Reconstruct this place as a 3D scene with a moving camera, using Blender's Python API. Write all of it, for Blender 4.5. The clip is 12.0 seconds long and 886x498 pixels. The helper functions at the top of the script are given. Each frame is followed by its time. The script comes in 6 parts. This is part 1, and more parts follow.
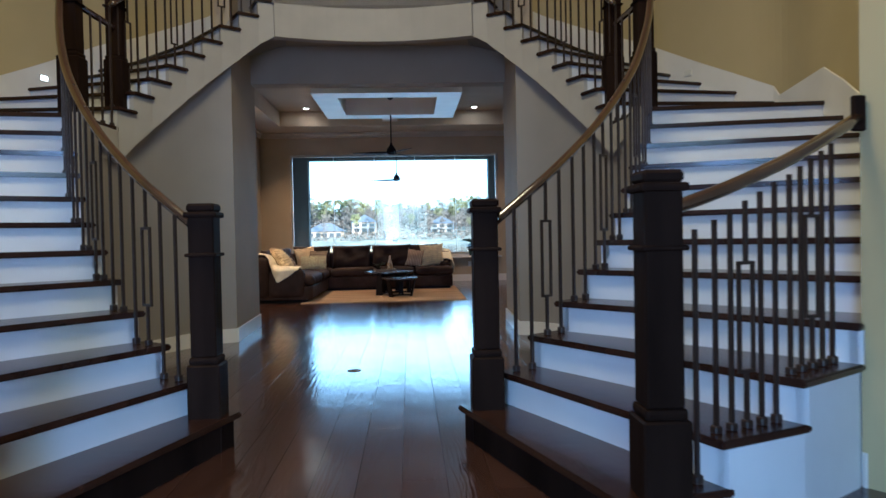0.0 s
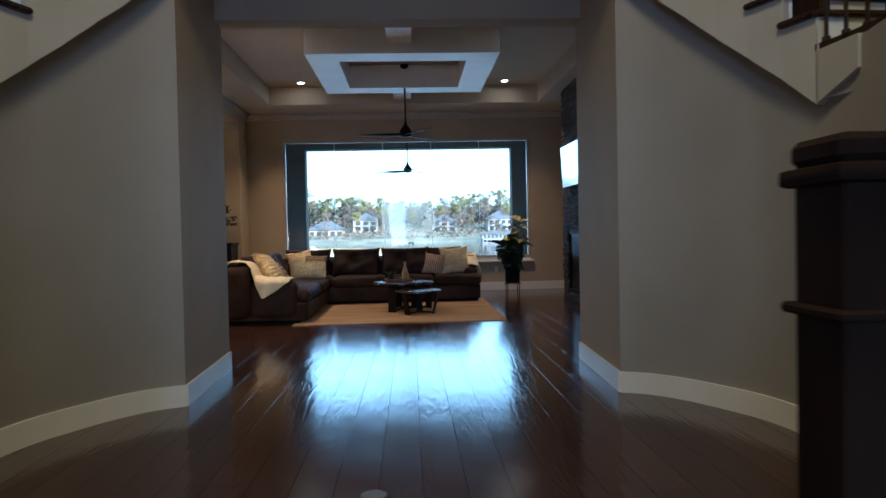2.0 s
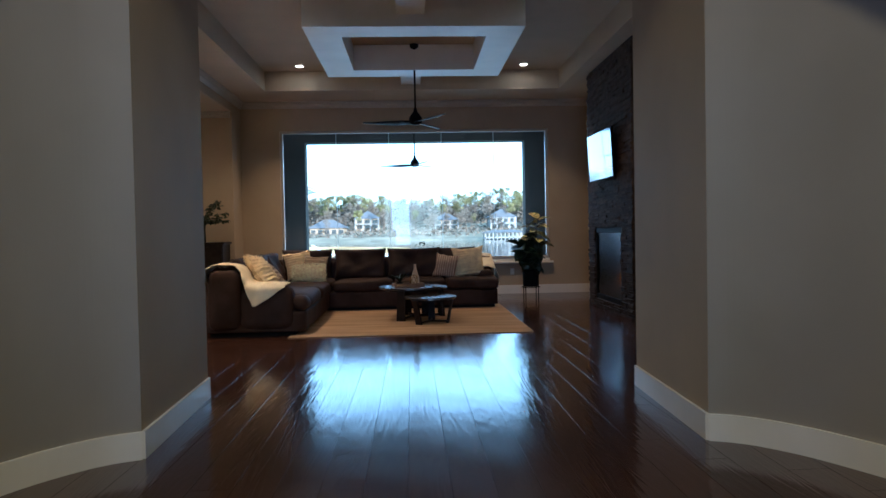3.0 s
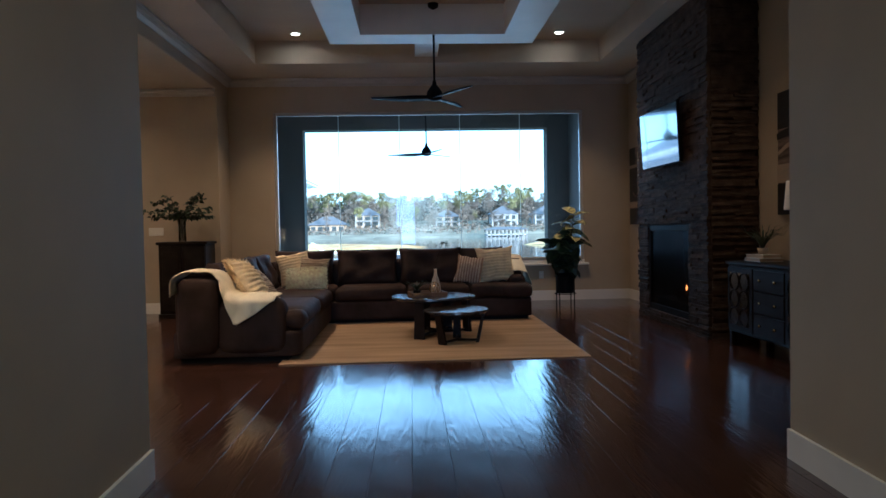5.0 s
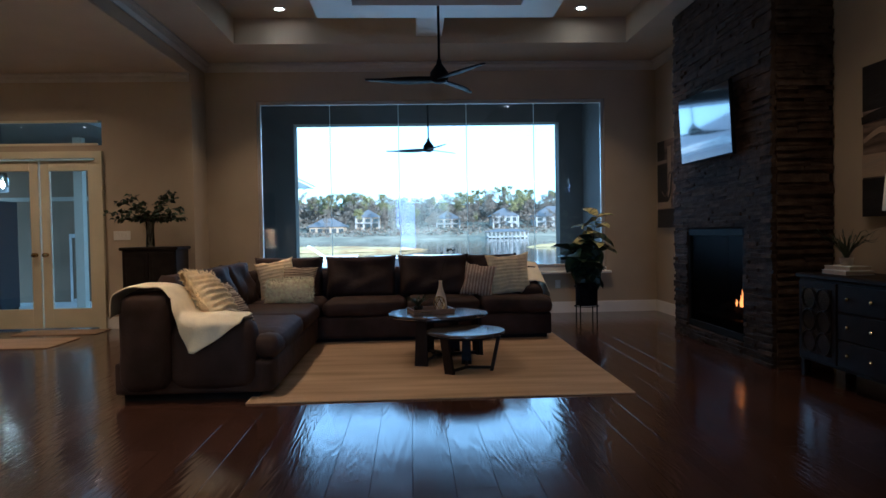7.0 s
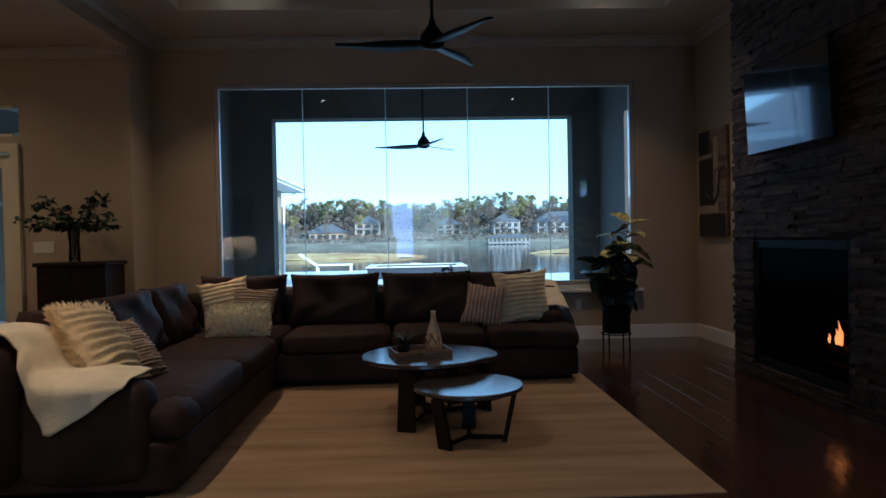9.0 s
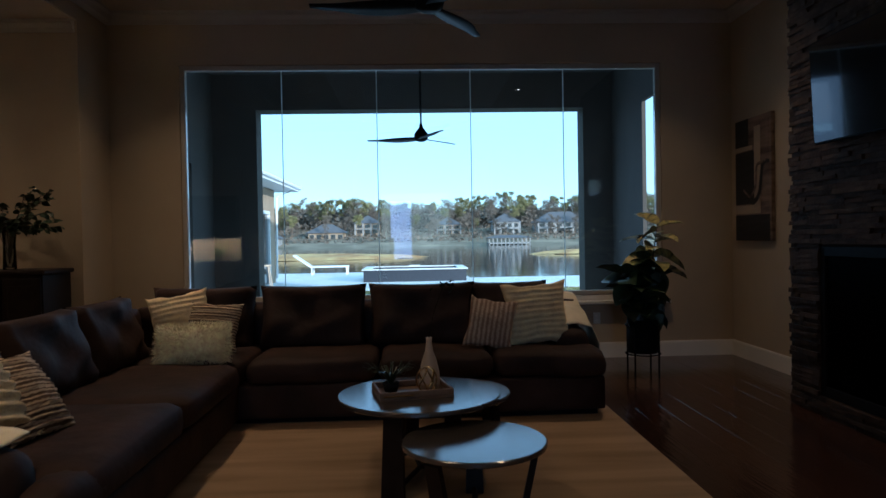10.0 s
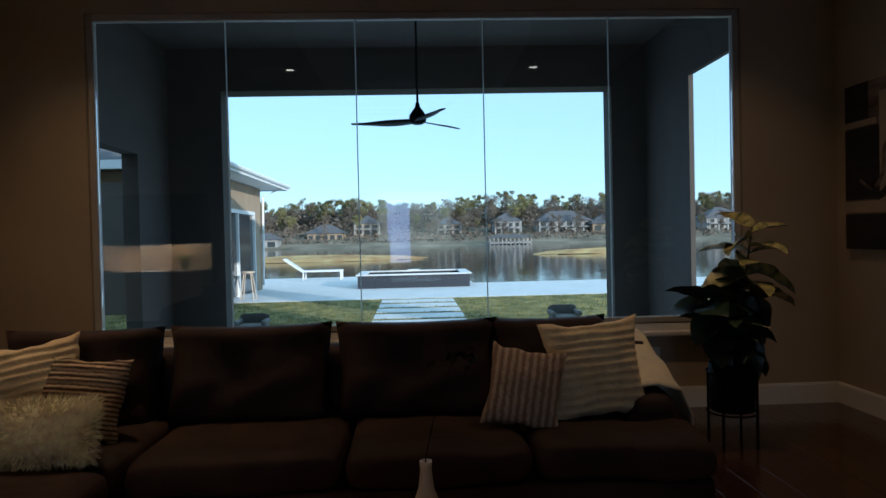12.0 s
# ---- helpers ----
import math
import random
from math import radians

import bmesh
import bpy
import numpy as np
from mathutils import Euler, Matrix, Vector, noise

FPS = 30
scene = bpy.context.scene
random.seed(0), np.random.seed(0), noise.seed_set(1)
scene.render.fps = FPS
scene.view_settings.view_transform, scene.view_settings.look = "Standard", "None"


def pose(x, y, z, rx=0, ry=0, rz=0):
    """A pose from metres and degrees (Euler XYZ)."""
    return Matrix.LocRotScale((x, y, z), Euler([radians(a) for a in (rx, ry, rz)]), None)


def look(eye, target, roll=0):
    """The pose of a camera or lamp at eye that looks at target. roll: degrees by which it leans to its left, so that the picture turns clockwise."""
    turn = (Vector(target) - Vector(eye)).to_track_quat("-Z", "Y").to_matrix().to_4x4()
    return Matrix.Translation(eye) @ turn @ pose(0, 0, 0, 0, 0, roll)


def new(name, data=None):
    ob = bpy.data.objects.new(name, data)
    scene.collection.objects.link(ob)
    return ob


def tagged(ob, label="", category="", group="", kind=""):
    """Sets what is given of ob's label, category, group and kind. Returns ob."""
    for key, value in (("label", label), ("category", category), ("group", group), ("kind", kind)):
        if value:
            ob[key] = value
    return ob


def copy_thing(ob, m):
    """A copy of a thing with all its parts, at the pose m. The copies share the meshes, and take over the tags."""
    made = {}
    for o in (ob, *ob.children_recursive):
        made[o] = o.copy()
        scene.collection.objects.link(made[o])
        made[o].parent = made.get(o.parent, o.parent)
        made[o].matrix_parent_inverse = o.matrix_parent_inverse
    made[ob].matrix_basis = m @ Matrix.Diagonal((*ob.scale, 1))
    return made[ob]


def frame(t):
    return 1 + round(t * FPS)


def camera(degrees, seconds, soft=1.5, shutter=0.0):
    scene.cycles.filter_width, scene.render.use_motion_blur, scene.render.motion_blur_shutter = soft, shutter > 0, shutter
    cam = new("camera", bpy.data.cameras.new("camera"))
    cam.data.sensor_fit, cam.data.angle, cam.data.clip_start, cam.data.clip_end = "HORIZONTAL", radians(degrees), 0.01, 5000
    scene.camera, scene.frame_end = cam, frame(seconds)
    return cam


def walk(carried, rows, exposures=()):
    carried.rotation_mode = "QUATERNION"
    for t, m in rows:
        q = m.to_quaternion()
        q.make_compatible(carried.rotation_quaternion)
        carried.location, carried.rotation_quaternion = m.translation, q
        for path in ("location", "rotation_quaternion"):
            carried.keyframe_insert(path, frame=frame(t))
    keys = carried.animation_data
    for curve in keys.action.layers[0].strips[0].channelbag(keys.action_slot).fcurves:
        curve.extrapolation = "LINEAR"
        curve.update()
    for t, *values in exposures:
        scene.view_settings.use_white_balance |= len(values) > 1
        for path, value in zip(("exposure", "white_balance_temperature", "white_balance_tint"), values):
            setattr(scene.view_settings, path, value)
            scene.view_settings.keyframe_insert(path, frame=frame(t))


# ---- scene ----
cam = camera(66.0, 12.0, soft=1.5, shutter=0.3)
PATH = [
    (0, (-0.048, -2.277, 1.116), (0.05, -0.279, 1.077), -1.1),
    (0.5, (-0.153, -1.577, 1.134), (-0.054, 0.42, 1.094), -1.1),
    (1, (-0.233, -0.905, 1.132), (-0.135, 1.093, 1.094), -1.2),
    (1.5, (-0.254, -0.281, 1.145), (-0.163, 1.717, 1.105), -1.2),
    (2, (-0.341, 0.386, 1.172), (-0.246, 2.384, 1.128), -1.2),
    (2.5, (-0.411, 1.009, 1.174), (-0.317, 3.006, 1.13), -1.1),
    (3, (-0.472, 1.534, 1.186), (-0.381, 3.531, 1.137), -1.1),
    (3.5, (-0.554, 2.035, 1.195), (-0.462, 4.032, 1.142), -1.0),
    (5.5, (-0.717, 3.564, 1.202), (-0.627, 5.561, 1.144), -1.1),
    (6, (-0.727, 3.856, 1.215), (-0.638, 5.853, 1.157), -1.1),
    (6.5, (-0.72, 4.168, 1.218), (-0.631, 6.166, 1.163), -1.1),
    (7, (-0.699, 4.487, 1.223), (-0.609, 6.485, 1.171), -1.0),
    (9, (-0.57, 6.198, 1.271), (-0.482, 8.196, 1.236), -1.1),
    (9.5, (-0.536, 6.724, 1.291), (-0.449, 8.722, 1.257), -1.1),
    (10, (-0.515, 7.229, 1.309), (-0.427, 9.227, 1.274), -1.0),
    (10.5, (-0.495, 7.705, 1.336), (-0.407, 9.703, 1.3), -1.2),
    (11, (-0.475, 8.212, 1.341), (-0.386, 10.210, 1.306), -1.1),
    (11.5, (-0.447, 8.670, 1.363), (-0.361, 10.668, 1.328), -1.1),
    (12, (-0.456, 9.120, 1.382), (-0.369, 11.118, 1.346), -1.3),
]
walk(cam, [(t, look(eye, target, roll)) for t, eye, target, roll in PATH], [(0, 3.4, 4600, 8), (1.5, 3.12, 4600, 7), (3.5, 2.95, 4550, 8), (5.5, 2.8, 4480, 7), (7.0, 2.6, 4430, 7), (9.0, 2.0, 4500, 7), (10.5, 1.5, 4850, 7), (12.0, 1.25, 5150, 10)])


# ---- world, sun, large lights ----
world = bpy.data.worlds.new("world")
scene.world = world
world.use_nodes = True
wt = world.node_tree
sky = wt.nodes.new("ShaderNodeTexSky")
sky.sky_type = "NISHITA"
sky.sun_disc = False
sky.sun_elevation = radians(10)
sky.sun_rotation = radians(145)
sky.dust_density = 0.1
sky.ozone_density = 2.2
sky.air_density = 0.9
veil = wt.nodes.new("ShaderNodeMixRGB")  # thin even high cloud over the sky
veil.inputs[0].default_value = 0.78
veil.inputs[2].default_value = (2.05, 2.7, 2.6, 1)
wt.links.new(sky.outputs[0], veil.inputs[1])
wt.links.new(veil.outputs[0], wt.nodes["Background"].inputs[0])
wt.nodes["Background"].inputs[1].default_value = 0.155
sun = new("sun", bpy.data.lights.new("sun", "SUN"))
sun.data.energy = 2.2
sun.data.angle = radians(0.5)
sun.data.color = (1.0, 0.82, 0.6)
sun.matrix_world = look((60, -85, 18.3), (0, 0, 0))


def area(name, eye, target, w, h, watts, color):
    a = new(name, bpy.data.lights.new(name, "AREA"))
    a.data.shape = "RECTANGLE"
    a.data.size, a.data.size_y, a.data.energy, a.data.color = w, h, watts, color
    a.matrix_world = look(eye, target)
    return a


area("front_door_daylight", (-0.95, -4.3, 1.6), (-2.6, 3, 1.3), 0.8, 2.2, 9.6, (0.44, 0.58, 1.0))
area("foyer_upper_light", (-0.4, 0.5, 6.2), (-0.4, 0.5, 0), 1.4, 1.4, 25, (1.0, 0.72, 0.33))
area("porch_sky_light", (-0.35, 18.85, 2.0), (-0.35, 10, 1.2), 5.2, 3.0, 8, (0.62, 0.8, 1.0))

# ---- materials ----


def mat(name, base, rough=0.6, metal=0.0, vary=0.12, scale=6.0, bump=0.0, bump_scale=60.0, spec=0.5, stretch=(1, 1, 1), coat=0.0, second=None, sheen=0.0, per_object=0.0, emit=None, power=0.0):
    m = bpy.data.materials.new(name)
    m.use_nodes = True
    nt = m.node_tree
    b = nt.nodes["Principled BSDF"]
    N = nt.nodes.new
    L = nt.links.new
    co = N("ShaderNodeTexCoord")
    mp = N("ShaderNodeMapping")
    mp.inputs["Scale"].default_value = stretch
    L(co.outputs["Object"], mp.inputs[0])
    n1 = N("ShaderNodeTexNoise")
    n1.inputs["Scale"].default_value = scale
    n1.inputs["Detail"].default_value = 6
    L(mp.outputs[0], n1.inputs["Vector"])
    cr = N("ShaderNodeValToRGB")
    lo = [c * (1 - vary) for c in base]
    hi = [min(1, c * (1 + vary)) for c in (second or base)]
    cr.color_ramp.elements[0].color = (*lo, 1)
    cr.color_ramp.elements[1].color = (*hi, 1)
    cr.color_ramp.elements[0].position, cr.color_ramp.elements[1].position = 0.32, 0.68
    L(n1.outputs[0], cr.inputs[0])
    col = cr.outputs[0]
    if per_object:
        oi = N("ShaderNodeObjectInfo")
        hs = N("ShaderNodeHueSaturation")
        mr = N("ShaderNodeMapRange")
        mr.inputs["To Min"].default_value, mr.inputs["To Max"].default_value = 1 - per_object, 1 + per_object
        L(oi.outputs["Random"], mr.inputs["Value"])
        L(mr.outputs[0], hs.inputs["Value"])
        L(col, hs.inputs["Color"])
        col = hs.outputs[0]
    L(col, b.inputs["Base Color"])
    b.inputs["Roughness"].default_value = rough
    b.inputs["Metallic"].default_value = metal
    b.inputs["Specular IOR Level"].default_value = spec
    b.inputs["Coat Weight"].default_value = coat
    b.inputs["Coat Roughness"].default_value = 0.08
    b.inputs["Sheen Weight"].default_value = sheen
    if emit:
        b.inputs["Emission Color"].default_value = (*emit, 1)
        b.inputs["Emission Strength"].default_value = power
    if bump:
        n2 = N("ShaderNodeTexNoise")
        n2.inputs["Scale"].default_value = bump_scale
        n2.inputs["Detail"].default_value = 5
        L(mp.outputs[0], n2.inputs["Vector"])
        bp = N("ShaderNodeBump")
        bp.inputs["Strength"].default_value = bump
        bp.inputs["Distance"].default_value = 0.01
        L(n2.outputs[0], bp.inputs["Height"])
        L(bp.outputs[0], b.inputs["Normal"])
    return m


WALL = mat("painted_wall_greige", (0.43, 0.35, 0.245), 0.75, vary=0.05, scale=1.6, bump=0.08, bump_scale=140)
WALL_GREY = mat("painted_wall_grey", (0.31, 0.282, 0.25), 0.7, vary=0.05, scale=1.6, bump=0.08, bump_scale=140)
WALL_CREAM = mat("painted_wall_cream", (0.50, 0.41, 0.21), 0.75, vary=0.05, scale=1.4, bump=0.08, bump_scale=140)
CEIL = mat("painted_ceiling", (0.52, 0.43, 0.31), 0.8, vary=0.04, scale=2, bump=0.1, bump_scale=160)
TRIM = mat("painted_trim_white", (0.80, 0.77, 0.71), 0.4, vary=0.04, scale=3, bump=0.03, bump_scale=30)
STRINGER = mat("painted_stringer", (0.47, 0.44, 0.38), 0.5, vary=0.05, scale=3, bump=0.03, bump_scale=40)
RISER = mat("painted_riser_white", (0.78, 0.79, 0.8), 0.6, vary=0.04, scale=3, bump=0.03, bump_scale=40)
STAIN = mat("dark_stained_oak", (0.017, 0.010, 0.007), 0.5, vary=0.4, scale=5, bump=0.12, bump_scale=30, stretch=(1, 1, 0.15), spec=0.01)
TREADM = mat("dark_stained_tread", (0.03, 0.013, 0.008), 0.26, spec=0.4, vary=0.35, scale=7, bump=0.1, bump_scale=25, stretch=(0.3, 1, 1), coat=0.15)
RAILM = mat("varnished_handrail_wood", (0.055, 0.026, 0.011), 0.16, spec=1.0, vary=0.35, scale=8, bump=0.02, bump_scale=25, coat=1.0)
IRON = mat("wrought_iron_brown", (0.030, 0.018, 0.013), 0.4, metal=0.1, vary=0.2, scale=20)
BLACK = mat("matt_black_metal", (0.010, 0.010, 0.011), 0.55, metal=0.0, vary=0.2, scale=20, spec=0.05)
SOFA = mat("brown_suede_leather", (0.036, 0.020, 0.016), 0.7, vary=0.4, scale=4, bump=0.5, bump_scale=14, spec=0.22)
CREAMF = mat("cream_knit_fabric", (0.90, 0.72, 0.43), 0.9, vary=0.15, scale=12, bump=0.6, bump_scale=70)
CREAMR = mat("cream_ribbed_fabric", (0.62, 0.49, 0.33), 0.9, vary=0.18, scale=20, bump=0.7, bump_scale=60, stretch=(0.15, 0.15, 1))


def ribbed(m, dark, rows, axis):
    """Rows of darker yarn woven across a knitted fabric, uneven in width."""
    nt = m.node_tree
    b = nt.nodes["Principled BSDF"]
    src = b.inputs["Base Color"].links[0].from_socket
    co = nt.nodes.new("ShaderNodeTexCoord")
    w = nt.nodes.new("ShaderNodeTexWave")
    w.bands_direction = axis
    w.inputs["Scale"].default_value = rows
    w.inputs["Distortion"].default_value = 1.6
    w.inputs["Detail"].default_value = 2
    w.inputs["Detail Scale"].default_value = 3
    mix = nt.nodes.new("ShaderNodeMixRGB")
    mix.inputs[2].default_value = (*dark, 1)
    cr = nt.nodes.new("ShaderNodeValToRGB")
    cr.color_ramp.elements[0].position, cr.color_ramp.elements[1].position = 0.35, 0.62
    nt.links.new(co.outputs["Object"], w.inputs["Vector"])
    nt.links.new(w.outputs[0], cr.inputs[0])
    nt.links.new(cr.outputs[0], mix.inputs[0])
    nt.links.new(src, mix.inputs[1])
    nt.links.new(mix.outputs[0], b.inputs["Base Color"])


ribbed(CREAMR, (0.14, 0.09, 0.055), 15, "Y")
CREAMV = mat("cream_upright_rib_fabric", (0.55, 0.43, 0.32), 0.9, vary=0.18, scale=20, bump=0.7, bump_scale=60)
ribbed(CREAMV, (0.30, 0.20, 0.14), 9, "X")
MERCURY = mat("mercury_glass", (0.6, 0.55, 0.46), 0.18, metal=1.0, vary=0.3, scale=25, bump=0.1, bump_scale=30)
PAINT_BLACK = mat("black_brushed_paint", (0.012, 0.010, 0.010), 0.6, vary=0.5, scale=9, bump=0.4, bump_scale=40, stretch=(1, 0.3, 2))
PAINT_CREAM = mat("cream_brushed_paint", (0.46, 0.38, 0.28), 0.65, vary=0.3, scale=9, bump=0.4, bump_scale=40, stretch=(1, 0.3, 2), second=(0.30, 0.22, 0.15))
PAINT_BROWN = mat("brown_brushed_paint", (0.10, 0.065, 0.045), 0.6, vary=0.5, scale=7, bump=0.4, bump_scale=40, stretch=(1, 0.3, 2), second=(0.17, 0.12, 0.09))
OUTLET = mat("worn_brass", (0.16, 0.12, 0.07), 0.5, metal=0.4, vary=0.2, scale=30)
FUR = mat("cream_fur", (0.97, 0.84, 0.58), 0.95, vary=0.2, scale=25, bump=0.9, bump_scale=50)
THROW = mat("ivory_throw_fabric", (0.84, 0.76, 0.57), 0.9, vary=0.08, scale=9, bump=0.4, bump_scale=90)
TABLETOP = mat("polished_dark_tabletop", (0.055, 0.048, 0.045), 0.24, vary=0.2, scale=5, spec=1.0, coat=0.5, bump=0.03, bump_scale=9)
TABLETOP.node_tree.nodes["Principled BSDF"].inputs["Coat Roughness"].default_value = 0.18
TABLELEG = mat("dark_table_leg_wood", (0.012, 0.008, 0.007), 0.5, spec=0.15, vary=0.3, scale=12, bump=0.1)
TRAYM = mat("tray_wood", (0.16, 0.10, 0.06), 0.5, vary=0.3, scale=9, bump=0.15)
CERAMIC = mat("matt_beige_ceramic", (0.50, 0.40, 0.30), 0.5, vary=0.08, scale=8)
BRASS = mat("brushed_brass", (0.55, 0.38, 0.16), 0.25, metal=1.0, vary=0.1)
LEAF = mat("dark_green_leaf", (0.022, 0.042, 0.018), 0.4, vary=0.4, scale=9, per_object=0.3)
YOUNG = mat("young_green_leaf", (0.10, 0.16, 0.03), 0.5, vary=0.3, scale=12)
LEAFV = mat("variegated_leaf", (0.03, 0.05, 0.02), 0.4, vary=0.4, scale=30, second=(0.36, 0.33, 0.12), stretch=(1, 0.2, 1))
STEM = mat("brown_stem", (0.06, 0.04, 0.025), 0.7, vary=0.3, scale=20)
CABINET = mat("espresso_cabinet_wood", (0.013, 0.008, 0.006), 0.4, vary=0.35, scale=10, bump=0.08, spec=0.1)
STONE = mat("dark_ledger_stone", (0.055, 0.036, 0.025), 0.85, vary=0.4, scale=9, bump=0.8, bump_scale=35, per_object=0.35, spec=0.2)
MORTAR = mat("dark_mortar", (0.016, 0.013, 0.011), 0.95, vary=0.2, scale=12, bump=0.3)
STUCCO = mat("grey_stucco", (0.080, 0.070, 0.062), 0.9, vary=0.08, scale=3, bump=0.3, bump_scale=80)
CONCRETE = mat("pale_concrete", (0.72, 0.73, 0.74), 0.8, vary=0.08, scale=2, bump=0.15, bump_scale=50)
WHITEP = mat("exterior_white_paint", (0.74, 0.75, 0.76), 0.6, vary=0.05, scale=2)
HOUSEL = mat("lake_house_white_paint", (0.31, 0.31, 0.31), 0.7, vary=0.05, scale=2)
ROOFM = mat("asphalt_shingle_roof", (0.11, 0.11, 0.12), 0.9, vary=0.25, scale=4, bump=0.4, bump_scale=12)
HOUSEW = mat("exterior_beige_siding", (0.34, 0.26, 0.18), 0.8, vary=0.08, scale=2, bump=0.15, bump_scale=30)
SPAT = mat("dark_glass_tile", (0.02, 0.026, 0.04), 0.5, vary=0.5, scale=30, bump=0.2)
GRASS = mat("winter_lawn", (0.15, 0.17, 0.05), 0.95, vary=0.35, scale=3, bump=0.9, bump_scale=60, second=(0.24, 0.21, 0.08))
BANK = mat("dry_lake_bank", (0.15, 0.125, 0.075), 0.95, vary=0.35, scale=0.12, bump=0.4, bump_scale=3, second=(0.24, 0.20, 0.14))
REED = mat("dry_reed_island", (0.46, 0.25, 0.10), 0.95, vary=0.35, scale=0.5, bump=0.6, bump_scale=5, second=(0.38, 0.29, 0.13))
BARK = mat("pine_bark", (0.12, 0.09, 0.07), 0.95, vary=0.3, scale=2)
PINE = mat("pine_foliage", (0.11, 0.125, 0.055), 0.9, vary=0.4, scale=0.6, second=(0.21, 0.19, 0.08), per_object=0.35)
BARE = mat("bare_twigs", (0.15, 0.125, 0.10), 0.95, vary=0.3, scale=0.6, per_object=0.25)
DARKGLASS = mat("dark_window_glass", (0.03, 0.035, 0.04), 0.08, vary=0.1, spec=0.8)
TVGLASS = mat("switched_off_screen", (0.008, 0.008, 0.01), 0.04, vary=0.05, spec=1.0, coat=1.0)
DOORP = mat("cream_door_paint", (0.66, 0.60, 0.42), 0.4, vary=0.05, scale=3)
PLATE = mat("white_plastic", (0.7, 0.68, 0.62), 0.4, vary=0.03)
SHADE = mat("linen_lampshade", (0.7, 0.62, 0.5), 0.8, vary=0.05, scale=40, bump=0.2, bump_scale=200)
BULB = mat("lit_downlight_lens", (0.8, 0.8, 0.8), 0.4, emit=(1.0, 0.86, 0.62), power=7)
STEPLIGHT = mat("lit_step_light", (0.8, 0.8, 0.8), 0.4, emit=(1.0, 0.95, 0.7), power=1.5)
FLAME = mat("gas_flame", (0.9, 0.3, 0.05), 0.5, emit=(1.0, 0.26, 0.04), power=1.5)
SPLASH = mat("tan_tile_backsplash", (0.55, 0.42, 0.28), 0.4, vary=0.1, scale=8)


def glass(name, tint=(1, 1, 1), rough=0.0):
    m = bpy.data.materials.new(name)
    m.use_nodes = True
    nt = m.node_tree
    nt.nodes.remove(nt.nodes["Principled BSDF"])
    g = nt.nodes.new("ShaderNodeBsdfGlossy")
    g.inputs["Roughness"].default_value = rough
    t = nt.nodes.new("ShaderNodeBsdfTransparent")
    t.inputs[0].default_value = (*tint, 1)
    f = nt.nodes.new("ShaderNodeFresnel")
    f.inputs[0].default_value = 1.5
    mix = nt.nodes.new("ShaderNodeMixShader")
    nt.links.new(f.outputs[0], mix.inputs[0])
    nt.links.new(t.outputs[0], mix.inputs[1])
    nt.links.new(g.outputs[0], mix.inputs[2])
    nt.links.new(mix.outputs[0], nt.nodes["Material Output"].inputs[0])
    return m


def silicone():
    m = mat("clear_silicone", (0.75, 0.78, 0.78), 0.35)
    nt = m.node_tree
    t = nt.nodes.new("ShaderNodeBsdfTranslucent")
    t.inputs[0].default_value = (0.85, 0.9, 0.9, 1)
    x = nt.nodes.new("ShaderNodeMixShader")
    x.inputs[0].default_value = 0.75
    nt.links.new(nt.nodes["Principled BSDF"].outputs[0], x.inputs[1])
    nt.links.new(t.outputs[0], x.inputs[2])
    nt.links.new(x.outputs[0], nt.nodes["Material Output"].inputs[0])
    return m


SILICONE = silicone()
GLASS = glass("clear_window_glass", (0.93, 0.96, 0.98))
VASEG = glass("clear_vase_glass", (0.85, 0.88, 0.88))


FIREGLASS = glass("smoked_fire_glass", (0.5, 0.5, 0.5), 0.25)
FIREGLASS.node_tree.nodes["Fresnel"].inputs[0].default_value = 1.05


def water_mat():
    m = mat("lake_water", (0.012, 0.02, 0.024), 0.03, vary=0.1, spec=0.6)
    nt = m.node_tree
    b = nt.nodes["Principled BSDF"]
    co = nt.nodes.new("ShaderNodeTexCoord")
    mp = nt.nodes.new("ShaderNodeMapping")
    mp.inputs["Scale"].default_value = (0.35, 1.6, 1)
    n = nt.nodes.new("ShaderNodeTexNoise")
    n.inputs["Scale"].default_value = 1.6
    n.inputs["Detail"].default_value = 4
    bp = nt.nodes.new("ShaderNodeBump")
    bp.inputs["Strength"].default_value = 0.14
    bp.inputs["Distance"].default_value = 0.05
    nt.links.new(co.outputs["Object"], mp.inputs[0])
    nt.links.new(mp.outputs[0], n.inputs["Vector"])
    nt.links.new(n.outputs[0], bp.inputs["Height"])
    nt.links.new(bp.outputs[0], b.inputs["Normal"])
    return m


WATER = water_mat()


